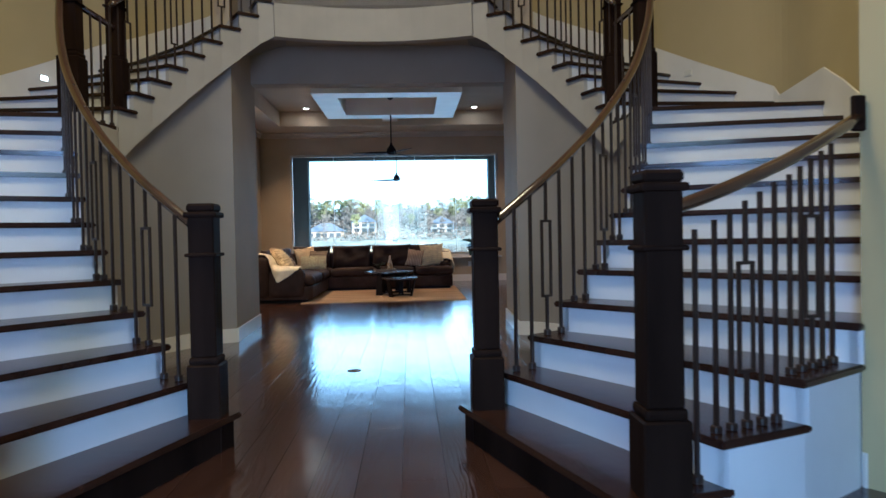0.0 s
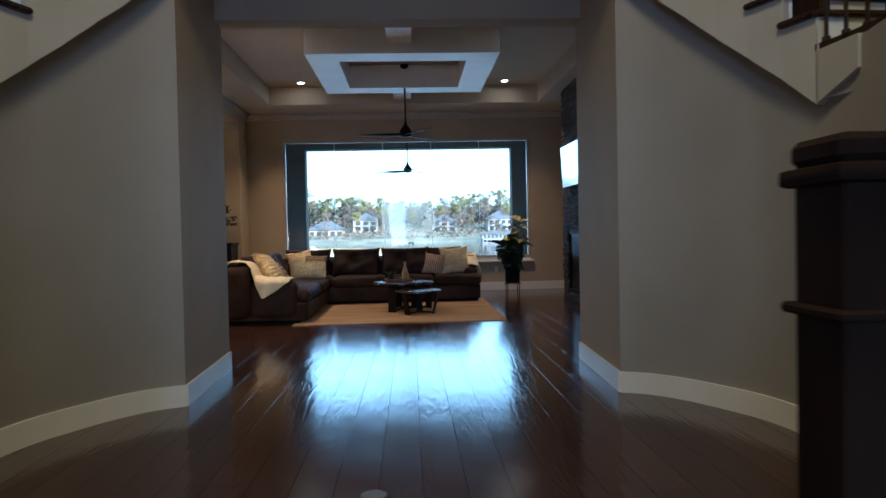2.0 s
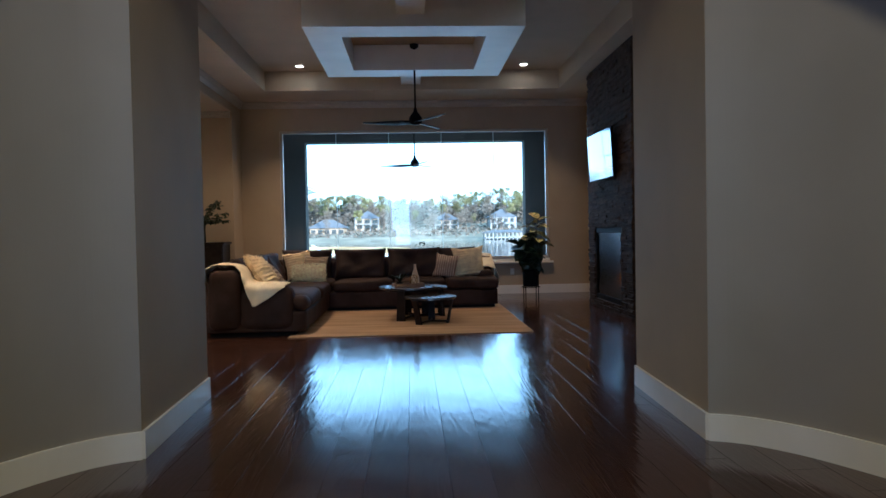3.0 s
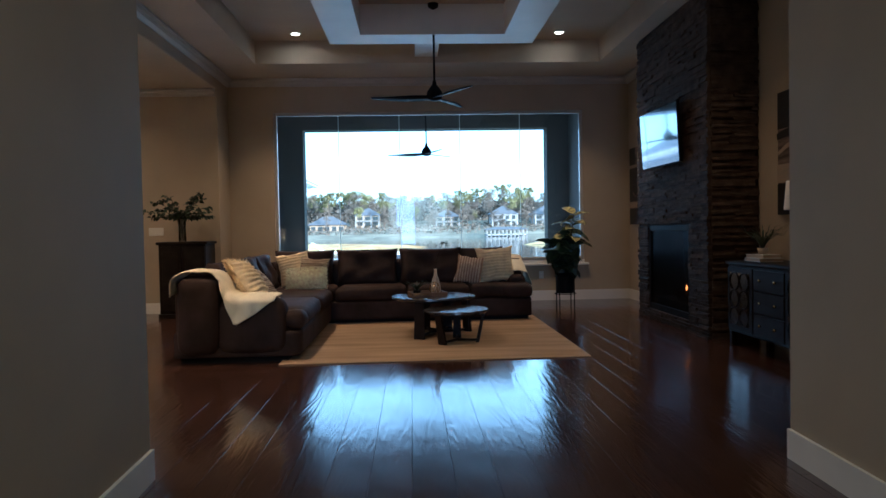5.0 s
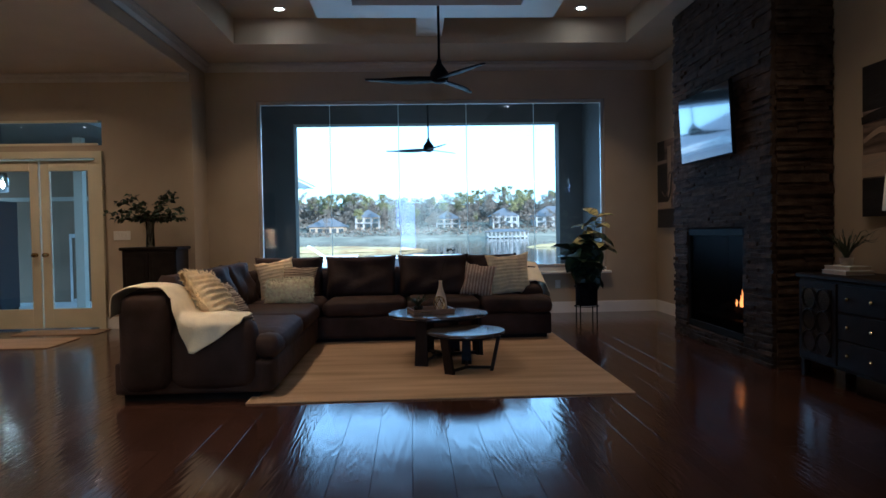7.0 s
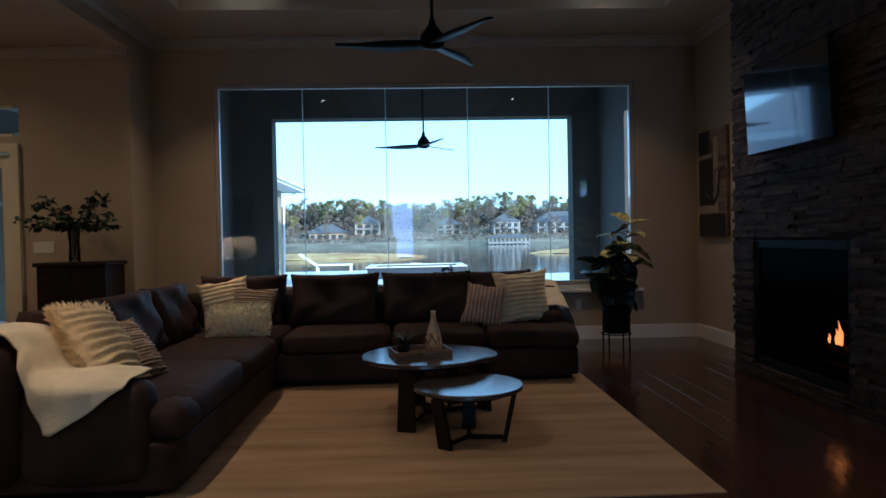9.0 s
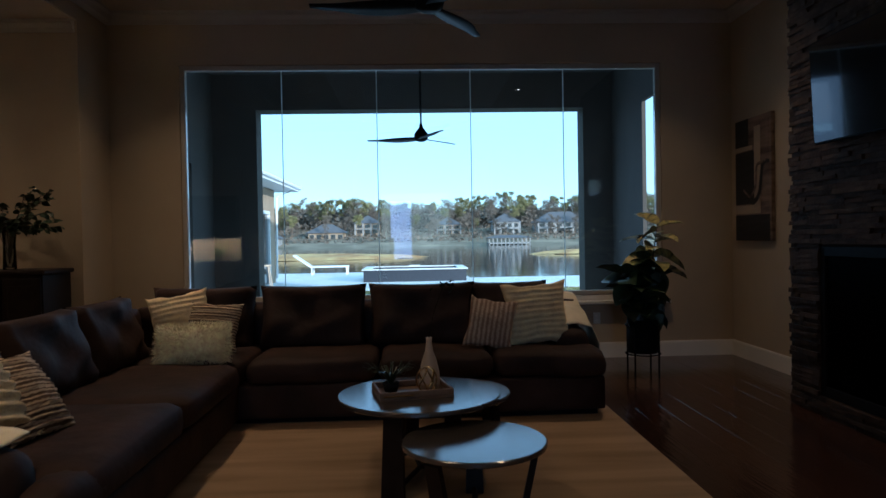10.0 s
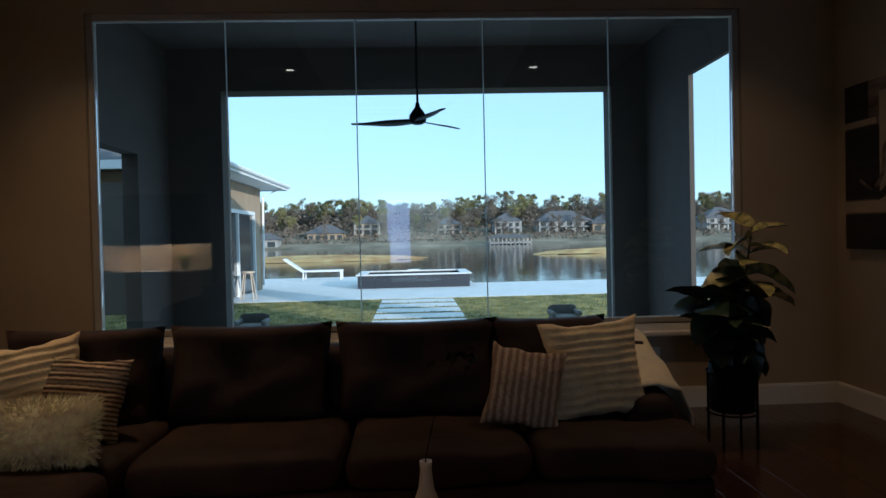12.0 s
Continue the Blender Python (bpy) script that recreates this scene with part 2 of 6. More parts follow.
def floor_mat():
    m = bpy.data.materials.new("glossy_dark_hardwood")
    m.use_nodes = True
    nt = m.node_tree
    N, L = nt.nodes.new, nt.links.new
    b = nt.nodes["Principled BSDF"]
    co = N("ShaderNodeTexCoord")
    oi = N("ShaderNodeObjectInfo")
    geo = N("ShaderNodeNewGeometry")
    add = N("ShaderNodeMath")
    L(oi.outputs["Random"], add.inputs[0])
    L(geo.outputs["Random Per Island"], add.inputs[1])
    off = N("ShaderNodeVectorMath")
    off.operation = "SCALE"
    off.inputs[0].default_value = (13.0, 37.0, 5.0)
    L(add.outputs[0], off.inputs["Scale"])
    vadd = N("ShaderNodeVectorMath")
    L(co.outputs["Object"], vadd.inputs[0])
    L(off.outputs[0], vadd.inputs[1])
    mp = N("ShaderNodeMapping")
    mp.inputs["Scale"].default_value = (1.0, 0.10, 1.0)
    L(vadd.outputs[0], mp.inputs[0])
    n1 = N("ShaderNodeTexNoise")
    n1.inputs["Scale"].default_value = 5.0
    n1.inputs["Detail"].default_value = 3
    n1.inputs["Distortion"].default_value = 0.5
    L(mp.outputs[0], n1.inputs["Vector"])
    rings = N("ShaderNodeMath")
    rings.operation = "MULTIPLY"
    rings.inputs[1].default_value = 75.0
    L(n1.outputs[0], rings.inputs[0])
    sine = N("ShaderNodeMath")
    sine.operation = "SINE"
    L(rings.outputs[0], sine.inputs[0])
    cr = N("ShaderNodeValToRGB")
    cr.color_ramp.elements[0].color = (0.024, 0.0115, 0.0085, 1)
    cr.color_ramp.elements[1].color = (0.072, 0.033, 0.021, 1)
    n2 = N("ShaderNodeTexNoise")
    n2.inputs["Scale"].default_value = 9.0
    n2.inputs["Detail"].default_value = 8
    L(mp.outputs[0], n2.inputs["Vector"])
    L(n2.outputs[0], cr.inputs[0])
    hs = N("ShaderNodeHueSaturation")
    mr = N("ShaderNodeMapRange")
    mr.inputs["From Max"].default_value = 2.0
    mr.inputs["To Min"].default_value, mr.inputs["To Max"].default_value = 0.6, 1.4
    L(add.outputs[0], mr.inputs["Value"])
    L(mr.outputs[0], hs.inputs["Value"])
    L(cr.outputs[0], hs.inputs["Color"])
    L(hs.outputs[0], b.inputs["Base Color"])
    n3 = N("ShaderNodeTexNoise")
    n3.inputs["Scale"].default_value = 2.2
    n3.inputs["Detail"].default_value = 5
    L(co.outputs["Object"], n3.inputs["Vector"])
    rr = N("ShaderNodeMapRange")
    rr.inputs["To Min"].default_value, rr.inputs["To Max"].default_value = 0.08, 0.19
    L(n3.outputs[0], rr.inputs["Value"])
    L(rr.outputs[0], b.inputs["Roughness"])
    b.inputs["Specular IOR Level"].default_value = 0.88
    b1 = N("ShaderNodeBump")
    b1.inputs["Strength"].default_value = 0.09
    b1.inputs["Distance"].default_value = 0.002
    L(sine.outputs[0], b1.inputs["Height"])
    b2 = N("ShaderNodeBump")
    b2.inputs["Strength"].default_value = 0.09
    b2.inputs["Distance"].default_value = 0.01
    n4 = N("ShaderNodeTexNoise")
    n4.inputs["Scale"].default_value = 7.0
    mp2 = N("ShaderNodeMapping")
    mp2.inputs["Scale"].default_value = (1, 0.4, 1)
    L(vadd.outputs[0], mp2.inputs[0])
    L(mp2.outputs[0], n4.inputs["Vector"])
    L(n4.outputs[0], b2.inputs["Height"])
    L(b1.outputs[0], b2.inputs["Normal"])
    L(b2.outputs[0], b.inputs["Normal"])
    return m


FLOORM = floor_mat()


def rug_mat():
    m = mat("beige_striped_rug", (0.35, 0.235, 0.125), 0.95, vary=0.10, scale=2.4, bump=0.6, bump_scale=120, second=(0.44, 0.30, 0.18), stretch=(0.35, 3.0, 1))
    return m


RUG = rug_mat()


# ---- mesh helpers ----


def part(name, bm, material, parent=None, label="", smooth=False, loc=None, rot=None, kind=""):
    me = bpy.data.meshes.new(name)
    bm.normal_update()
    bm.to_mesh(me)
    bm.free()
    if smooth:
        me.polygons.foreach_set("use_smooth", [True] * len(me.polygons))
    me.materials.append(material)
    ob = new(name, me)
    if loc is not None:
        ob.location = loc
    if rot is not None:
        ob.rotation_euler = [radians(a) for a in rot]
    if parent is not None:
        ob.parent = parent
    return tagged(ob, label=label, kind=kind)


def thing(name, label, category, loc=(0, 0, 0), rz=0.0, group=""):
    e = new(name)
    e.location = loc
    e.rotation_euler[2] = radians(rz)
    return tagged(e, label=label, category=category, group=group)


def B(x0, y0, z0, x1, y1, z1, bevel=0.0, bm=None, seg=1):
    b = bmesh.new()
    vs = [b.verts.new((x, y, z)) for z in (z0, z1) for y in (y0, y1) for x in (x0, x1)]
    for f in ((0, 2, 3, 1), (4, 5, 7, 6), (0, 1, 5, 4), (1, 3, 7, 5), (3, 2, 6, 7), (2, 0, 4, 6)):
        b.faces.new([vs[i] for i in f])
    if bevel:
        bmesh.ops.bevel(b, geom=b.edges[:], offset=bevel, segments=seg, profile=0.6, affect="EDGES", clamp_overlap=True)
    if bm is None:
        return b
    merge(bm, b)
    return bm


def merge(bm, b, m=None):
    if m is not None:
        b.transform(m)
    vm = {v: bm.verts.new(v.co) for v in b.verts}
    for f in b.faces:
        bm.faces.new([vm[v] for v in f.verts])
    b.free()


def prism(pts, z0, z1, bm=None):
    """A vertical prism over a plan polygon; z0 and z1 are numbers or lists, one for each corner."""
    bm = bm or bmesh.new()
    n = len(pts)
    za = z0 if isinstance(z0, (list, tuple)) else [z0] * n
    zb = z1 if isinstance(z1, (list, tuple)) else [z1] * n
    area2 = sum(pts[i][0] * pts[(i + 1) % n][1] - pts[(i + 1) % n][0] * pts[i][1] for i in range(n))
    if area2 < 0:
        pts, za, zb = pts[::-1], za[::-1], zb[::-1]
    lo = [bm.verts.new((p[0], p[1], z)) for p, z in zip(pts, za)]
    hi = [bm.verts.new((p[0], p[1], z)) for p, z in zip(pts, zb)]
    bm.faces.new(lo[::-1])
    bm.faces.new(hi)
    for i in range(n):
        j = (i + 1) % n
        bm.faces.new((lo[i], lo[j], hi[j], hi[i]))
    return bm


def offset_line(pts, d):
    """A polyline moved d metres to its left."""
    out = []
    for i, p in enumerate(pts):
        a, b = pts[max(0, i - 1)], pts[min(len(pts) - 1, i + 1)]
        t = Vector((b[0] - a[0], b[1] - a[1])).normalized()
        out.append((p[0] - t.y * d, p[1] + t.x * d))
    return out


def ribbon(pts, d, z0, z1, bm=None):
    """A wall of thickness d (to the left of the line) from z0 to z1, which may be lists."""
    bm = bm or bmesh.new()
    q = offset_line(pts, d)
    n = len(pts)
    za = z0 if isinstance(z0, (list, tuple)) else [z0] * n
    zb = z1 if isinstance(z1, (list, tuple)) else [z1] * n
    A = [bm.verts.new((*pts[i], za[i])) for i in range(n)]
    C = [bm.verts.new((*pts[i], zb[i])) for i in range(n)]
    D = [bm.verts.new((*q[i], za[i])) for i in range(n)]
    E = [bm.verts.new((*q[i], zb[i])) for i in range(n)]
    for i in range(n - 1):
        bm.faces.new((A[i], A[i + 1], C[i + 1], C[i]))
        bm.faces.new((D[i + 1], D[i], E[i], E[i + 1]))
        bm.faces.new((C[i], C[i + 1], E[i + 1], E[i]))
        bm.faces.new((A[i + 1], A[i], D[i], D[i + 1]))
    bm.faces.new((A[0], C[0], E[0], D[0]))
    bm.faces.new((A[-1], D[-1], E[-1], C[-1]))
    bmesh.ops.recalc_face_normals(bm, faces=bm.faces[:])
    return bm


def lathe(prof, n=24, bm=None, at=(0, 0)):
    bm = bm or bmesh.new()
    rows = []
    for r, z in prof:
        if r < 1e-5:
            rows.append([bm.verts.new((at[0], at[1], z))])
        else:
            rows.append([bm.verts.new((at[0] + r * math.cos(2 * math.pi * i / n), at[1] + r * math.sin(2 * math.pi * i / n), z)) for i in range(n)])
    for a, b in zip(rows, rows[1:]):
        for i in range(n):
            j = (i + 1) % n
            q = [a[i % len(a)], a[j % len(a)], b[j % len(b)], b[i % len(b)]]
            u = []
            for v in q:
                if v not in u:
                    u.append(v)
            if len(u) > 2:
                bm.faces.new(u)
    return bm


def tube(path, r, n=8, bm=None, squash=1.0):
    """A round bar along a path of points; r may be a list."""
    bm = bm or bmesh.new()
    P = [Vector(p) for p in path]
    rings = []
    for i, p in enumerate(P):
        t = (P[min(i + 1, len(P) - 1)] - P[max(i - 1, 0)]).normalized()
        up = Vector((0, 0, 1)) if abs(t.z) < 0.95 else Vector((1, 0, 0))
        s = t.cross(up).normalized()
        u = s.cross(t)
        rr = r[i] if isinstance(r, (list, tuple)) else r
        rings.append([bm.verts.new(p + (s * math.cos(2 * math.pi * k / n) + u * squash * math.sin(2 * math.pi * k / n)) * rr) for k in range(n)])
    for a, b in zip(rings, rings[1:]):
        for k in range(n):
            j = (k + 1) % n
            bm.faces.new((a[k], a[j], b[j], b[k]))
    bm.faces.new(rings[0][::-1])
    bm.faces.new(rings[-1])
    return bm


def cushion(w, d, h, puff=0.5, n=10, wob=0.008, ears=0.0):
    """A soft cushion, centred, w by d by h, fullest in the middle; ears: how far its corners reach out."""
    bm = bmesh.new()
    grid = {}
    for side in (1, -1):
        for i in range(n + 1):
            for j in range(n + 1):
                u, v = 2 * i / n - 1, 2 * j / n - 1
                if side == -1 and (abs(u) == 1 or abs(v) == 1):
                    grid[side, i, j] = grid[1, i, j]
                    continue
                e = (max(0, 1 - u * u) * max(0, 1 - v * v)) ** puff if ears else ((1 - abs(u) ** 4) * (1 - abs(v) ** 4)) ** puff
                k = 0.06 + ears
                pin = 1 - k * (1 - abs(u) ** 2) * abs(v) ** 3
                pin2 = 1 - k * (1 - abs(v) ** 2) * abs(u) ** 3
                z = side * h / 2 * e + wob * noise.noise((u * 2 + w * 7, v * 2 + d * 3, side + h))
                rim = 0.012 * noise.noise((u * 3 + w * 9, v * 3, 5)) if ears else 0
                grid[side, i, j] = bm.verts.new((u * w / 2 * pin2 + rim, v * d / 2 * pin + rim, z))
    for side in (1, -1):
        for i in range(n):
            for j in range(n):
                q = [grid[side, i, j], grid[side, i + 1, j], grid[side, i + 1, j + 1], grid[side, i, j + 1]]
                bm.faces.new(q if side == 1 else q[::-1])
    return bm


def softbox(x0, y0, z0, x1, y1, z1, r=0.05, wob=0.0):
    """An upholstered block with rounded edges."""
    bm = B(x0, y0, z0, x1, y1, z1)
    bmesh.ops.subdivide_edges(bm, edges=bm.edges[:], cuts=5, use_grid_fill=True)
    lo, hi = Vector((x0 + r, y0 + r, z0 + r)), Vector((x1 - r, y1 - r, z1 - r))
    size = Vector((x1 - x0, y1 - y0, z1 - z0))
    for v in bm.verts:
        for k in range(3):
            t = (v.co[k] - (x0, y0, z0)[k]) / size[k]
            t = 0.5 + 0.5 * math.copysign(abs(2 * t - 1) ** 0.45, 2 * t - 1)
            v.co[k] = (x0, y0, z0)[k] + t * size[k]
        c = Vector([min(max(v.co[k], lo[k]), hi[k]) for k in range(3)])
        d = v.co - c
        if d.length > r:
            v.co = c + d.normalized() * r
        if wob:
            v.co += Vector((1, 1, 1)) * wob * noise.noise(v.co * 4)
    return bm


def smooth_line(pts, n=4):
    out = []
    for i in range(len(pts) - 1):
        p0, p1, p2, p3 = [Vector(pts[min(max(j, 0), len(pts) - 1)]) for j in (i - 1, i, i + 1, i + 2)]
        for q in range(n):
            t = q / n
            out.append(tuple(0.5 * ((2 * p1) + (p2 - p0) * t + (2 * p0 - 5 * p1 + 4 * p2 - p3) * t * t + (3 * p1 - p0 - 3 * p2 + p3) * t ** 3)))
    out.append(tuple(pts[-1]))
    return out


# ---- large structure ----
YW = 14.38
XR = 2.9
MX = -0.39
R = 0.178


def structure(name, bm, m, **k):
    return tagged(part(name, bm, m, **k), kind="structure")


# floor base under the boards
structure("floor", B(-9.0, -4.6, -0.20, 4.0, YW + 0.3, -0.012), MORTAR)

# window wall with its opening
WX0, WX1, WZ0, WZ1 = -2.89, 2.14, 0.665, 3.12
w = bmesh.new()
B(-3.95, YW, -0.1, WX0, YW + 0.18, 4.2, bm=w)
B(WX1, YW, -0.1, XR + 0.2, YW + 0.18, 4.2, bm=w)
B(WX0, YW, -0.1, WX1, YW + 0.18, WZ0, bm=w)
B(WX0, YW, WZ1, WX1, YW + 0.18, 4.2, bm=w)
structure("wall_north", w, WALL)
structure("wall_east", B(XR, 6.62, -0.1, XR + 0.2, YW, 4.2), WALL)
# jamb and beam of the opening to the side room
structure("wall_jamb", B(-3.95, 13.75, -0.1, -3.6, YW, 4.2), WALL)
structure("beam", B(-3.95, 7.4, 3.392, -3.6, 13.75, 4.2), WALL)
structure("wall_side_near", B(-3.95, 6.62, -0.1, -3.6, 7.4, 4.2), WALL)
# side room
DX0, DX1, DZ = -6.38, -4.86, 2.27
w = bmesh.new()
B(-4.78, 13.75, -0.1, -3.95, 13.95, 3.6, bm=w)
B(-9.0, 13.75, -0.1, -6.46, 13.95, 3.6, bm=w)
B(-6.46, 13.75, 2.33, -4.78, 13.95, 2.44, bm=w)
B(-6.46, 13.75, 2.77, -4.78, 13.95, 3.6, bm=w)
B(-6.46, 13.75, 2.44, -6.3, 13.95, 2.77, bm=w)
structure("wall_side_room_north", w, WALL)
structure("wall_side_room_west", B(-9.2, 6.4, -0.1, -9.0, 13.95, 3.6), WALL)
structure("wall_side_room_south", B(-9.0, 6.42, -0.1, -3.95, 6.62, 3.6), WALL)
structure("ceiling_side_room", B(-9.2, 6.62, 3.375, -3.602, 13.748, 3.388), CEIL)
structure("ceiling_side_room_slab", B(-9.2, 6.4, 3.45, -3.96, 13.95, 3.6), CEIL)

# passage walls, living room south wall and header
w = bmesh.new()
prism([(1.16, 5.24), (1.215, 6.62), (1.45, 6.62), (1.36, 5.24)], -0.1, 3.9, w)
B(1.44, 6.45, -0.1, XR + 0.2, 6.62, 4.2, bm=w)
structure("wall_passage_east", w, WALL)
w = bmesh.new()
prism([(-1.94, 5.24), (-1.995, 6.62), (-2.23, 6.62), (-2.14, 5.24)], -0.1, 3.9, w)
B(-3.95, 6.45, -0.1, -2.22, 6.62, 4.2, bm=w)
structure("wall_passage_west", w, WALL)
structure("header", B(-1.99, 6.38, 3.05, 1.21, 6.62, 4.2), WALL)

# ceiling of the living room: soffit, recess, hanging frame with cross beams
TX0, TX1, TY0, TY1 = -1.70, 0.92, 9.58, 12.14
IX0, IX1, IY0, IY1 = -1.28, 0.50, 10.0, 11.72
w = bmesh.new()
CX0, CX1, CY0, CY1 = -2.92, 2.14, 7.7, 13.35
rings = [[w.verts.new((x, y, z)) for x, y in pts] for pts, z in (
    (((-3.6, 6.62), (XR, 6.62), (XR, YW), (-3.6, YW)), 3.65), (((CX0, CY0), (CX1, CY0), (CX1, CY1), (CX0, CY1)), 3.65),
    (((CX0, CY0), (CX1, CY0), (CX1, CY1), (CX0, CY1)), 3.98))]
for a, b in zip(rings, rings[1:]):
    for i in range(4):
        w.faces.new((a[i], a[(i + 1) % 4], b[(i + 1) % 4], b[i]))
structure("ceiling_soffit", w, CEIL)
structure("ceiling_living", B(-3.6, 6.62, 3.981, XR, YW, 4.2), CEIL)
w = bmesh.new()
B(TX0, TY0, 3.6, TX1, IY0, 3.975, bm=w)
B(TX0, IY1, 3.6, TX1, TY1, 3.975, bm=w)
B(TX0, IY0, 3.6, IX0, IY1, 3.975, bm=w)
B(IX1, IY0, 3.6, TX1, IY1, 3.975, bm=w)
structure("ceiling_frame", w, TRIM)
for a in ((-0.60, CY0, -0.27, TY0), (-0.60, TY1, -0.27, CY1)):
    structure("ceiling_beam", B(a[0], a[1], 3.74, a[2], a[3], 3.975), TRIM)


def moulding(name, a, b, inward, z_top, size=0.10, m=STRINGER):
    """Crown moulding along a wall from a to b, with three steps."""
    a, b, n = Vector(a), Vector(b), Vector(inward)
    bm = bmesh.new()
    prof = [(0, 0), (0, -size * 1.15), (0.02, -size * 1.15), (0.03, -size), (0.05, -size * 0.8), (size * 0.6, -size * 0.35), (size * 0.8, -0.03), (size, -0.025), (size, 0)]
    A = [bm.verts.new((a.x + n.x * d, a.y + n.y * d, z_top + z)) for d, z in prof]
    C = [bm.verts.new((b.x + n.x * d, b.y + n.y * d, z_top + z)) for d, z in prof]
    for i in range(len(prof)):
        j = (i + 1) % len(prof)
        bm.faces.new((A[i], A[j], C[j], C[i]))
    bm.faces.new(A)
    bm.faces.new(C[::-1])
    bmesh.ops.recalc_face_normals(bm, faces=bm.faces[:])
    return structure(name, bm, m)


moulding("trim", (-3.6, YW), (XR, YW), (0, -1), 3.648)
moulding("trim", (XR, 12.32), (XR, YW), (-1, 0), 3.646)
moulding("trim", (XR, 6.62), (XR, 10.13), (-1, 0), 3.646)
moulding("trim", (-3.6, 6.62), (-3.6, YW), (1, 0), 3.645)
moulding("trim", (-9.0, 13.75), (-3.62, 13.75), (0, -1), 3.373, 0.09)


def baseboard(pts, d=0.018, h=0.15):
    bm = ribbon(pts, d, 0.0, h)
    ribbon(pts, d * 0.6, h, h + 0.012, bm)
    return structure("baseboard", bm, TRIM)


baseboard([(XR, YW), (-3.6, YW)])
baseboard([(XR, 12.36), (XR, YW)])
baseboard([(XR, 6.62), (XR, 10.1)])
baseboard([(-3.95, 13.75), (-4.77, 13.75)])
baseboard([(-3.6, YW), (-3.6, 13.75)])

# foyer shell
OUT = [(1.88, 0.55), (2.16, 0.76), (2.42, 1.0), (2.64, 1.3), (2.84, 1.62), (3.01, 1.97), (3.14, 2.33), (3.25, 2.68), (3.32, 3.03), (3.38, 3.35), (3.43, 3.65), (3.44, 3.92), (3.37, 4.18), (3.25, 4.42), (3.06, 4.8), (2.88, 5.2), (2.72, 5.5), (2.3, 5.95), (1.9, 6.25), (1.4, 6.45)]
DRUM = [(1.72, 3.02), (1.82, 3.4), (1.87, 3.8), (1.85, 4.17), (1.79, 4.45), (1.68, 4.69), (1.55, 4.92), (1.40, 5.10), (1.28, 5.19), (1.16, 5.24)]


def mir(p, s):
    """A plan point of the right-hand stair, or its mirror image across the hall's middle line."""
    return p if s > 0 else (2 * MX - p[0], p[1])


for s, tag in ((1, "east"), (-1, "west")):
    o = [p[:2] for p in smooth_line([(*mir(p, s), 0.0) for p in OUT], 3)]
    structure("wall_stair_" + tag, ribbon(o, -0.2 * s, -0.1, 6.6), WALL_CREAM)
    dline = smooth_line([(*mir(p, s), 2.1 if i < 3 else min(3.72, 2.1 + 0.20 * (i - 2))) for i, p in enumerate(DRUM)], 5)
    tops = [p[2] for p in dline]
    dline = [p[:2] for p in dline]
    structure("wall_drum_" + tag, ribbon(dline, -0.12 * s, -0.1, tops), WALL_GREY, smooth=False)
    base = ribbon(dline, 0.018 * s, 0.0, 0.15)
    structure("baseboard", base, TRIM)
    x0 = mir((1.16, 0), s)[0]
    structure("baseboard", ribbon([(x0, 5.24), (x0 + 0.055 * s, 6.62)], 0.018 * s, 0.0, 0.15), TRIM)
    pier = [mir(p, s) for p in ((1.88, 0.55), (3.7, 0.55), (3.7, 0.75), (2.10, 0.75))]
    structure("wall_foyer_" + tag, prism(pier, -0.1, 6.6), WALL_GREY)
    structure("baseboard", ribbon([mir(p, s) for p in ((1.88, 0.55), (3.7, 0.55))], -0.018 * s, 0.0, 0.15), TRIM)
    xe = mir((3.7, 0), s)[0]
    structure("wall_foyer_side_" + tag, B(min(xe, xe + 0.2 * s), -4.6, -0.1, max(xe, xe + 0.2 * s), 0.75, 6.6), WALL_GREY)
w = bmesh.new()
B(-4.7, -4.8, -0.1, -1.7, -4.6, 6.6, bm=w)
B(0.9, -4.8, -0.1, 4.0, -4.6, 6.6, bm=w)
B(-1.7, -4.8, 3.0, 0.9, -4.6, 6.6, bm=w)
structure("wall_south", w, WALL_GREY)
structure("ceiling_foyer", B(-4.8, -4.8, 6.6, 4.0, 8.8, 6.8), CEIL)
structure("wall_upper_north", B(-4.0, 8.6, 4.2, 3.2, 8.8, 6.6), WALL_CREAM)
structure("wall_upper_east", B(3.1, 6.4, 4.2, 3.3, 8.8, 6.6), WALL_CREAM)
structure("wall_upper_west", B(-4.1, 6.4, 4.2, -3.9, 8.8, 6.6), WALL_CREAM)

# balcony slab over the passage, with a curved fascia
FL2 = 22 * R
arc = [(MX + 1.08 * k / 8, 5.52 - 0.22 * (k / 8) ** 2 + 0.0) for k in range(-8, 9)]
structure("floor_upper", prism(arc + [(1.2, 5.7), (1.2, 8.6), (-1.98, 8.6), (-1.98, 5.7)], FL2 - 0.22, FL2 - 0.03), WALL_GREY)
structure("balcony_fascia", ribbon(arc, 0.12, 3.33, FL2 - 0.03), STRINGER)
structure("balcony_nosing", ribbon(offset_line(arc, -0.03), 0.2, FL2 - 0.03, FL2), TREADM)
structure("ceiling_passage", B(-1.94, 5.55, 3.52, 1.16, 6.38, 3.68), WALL)

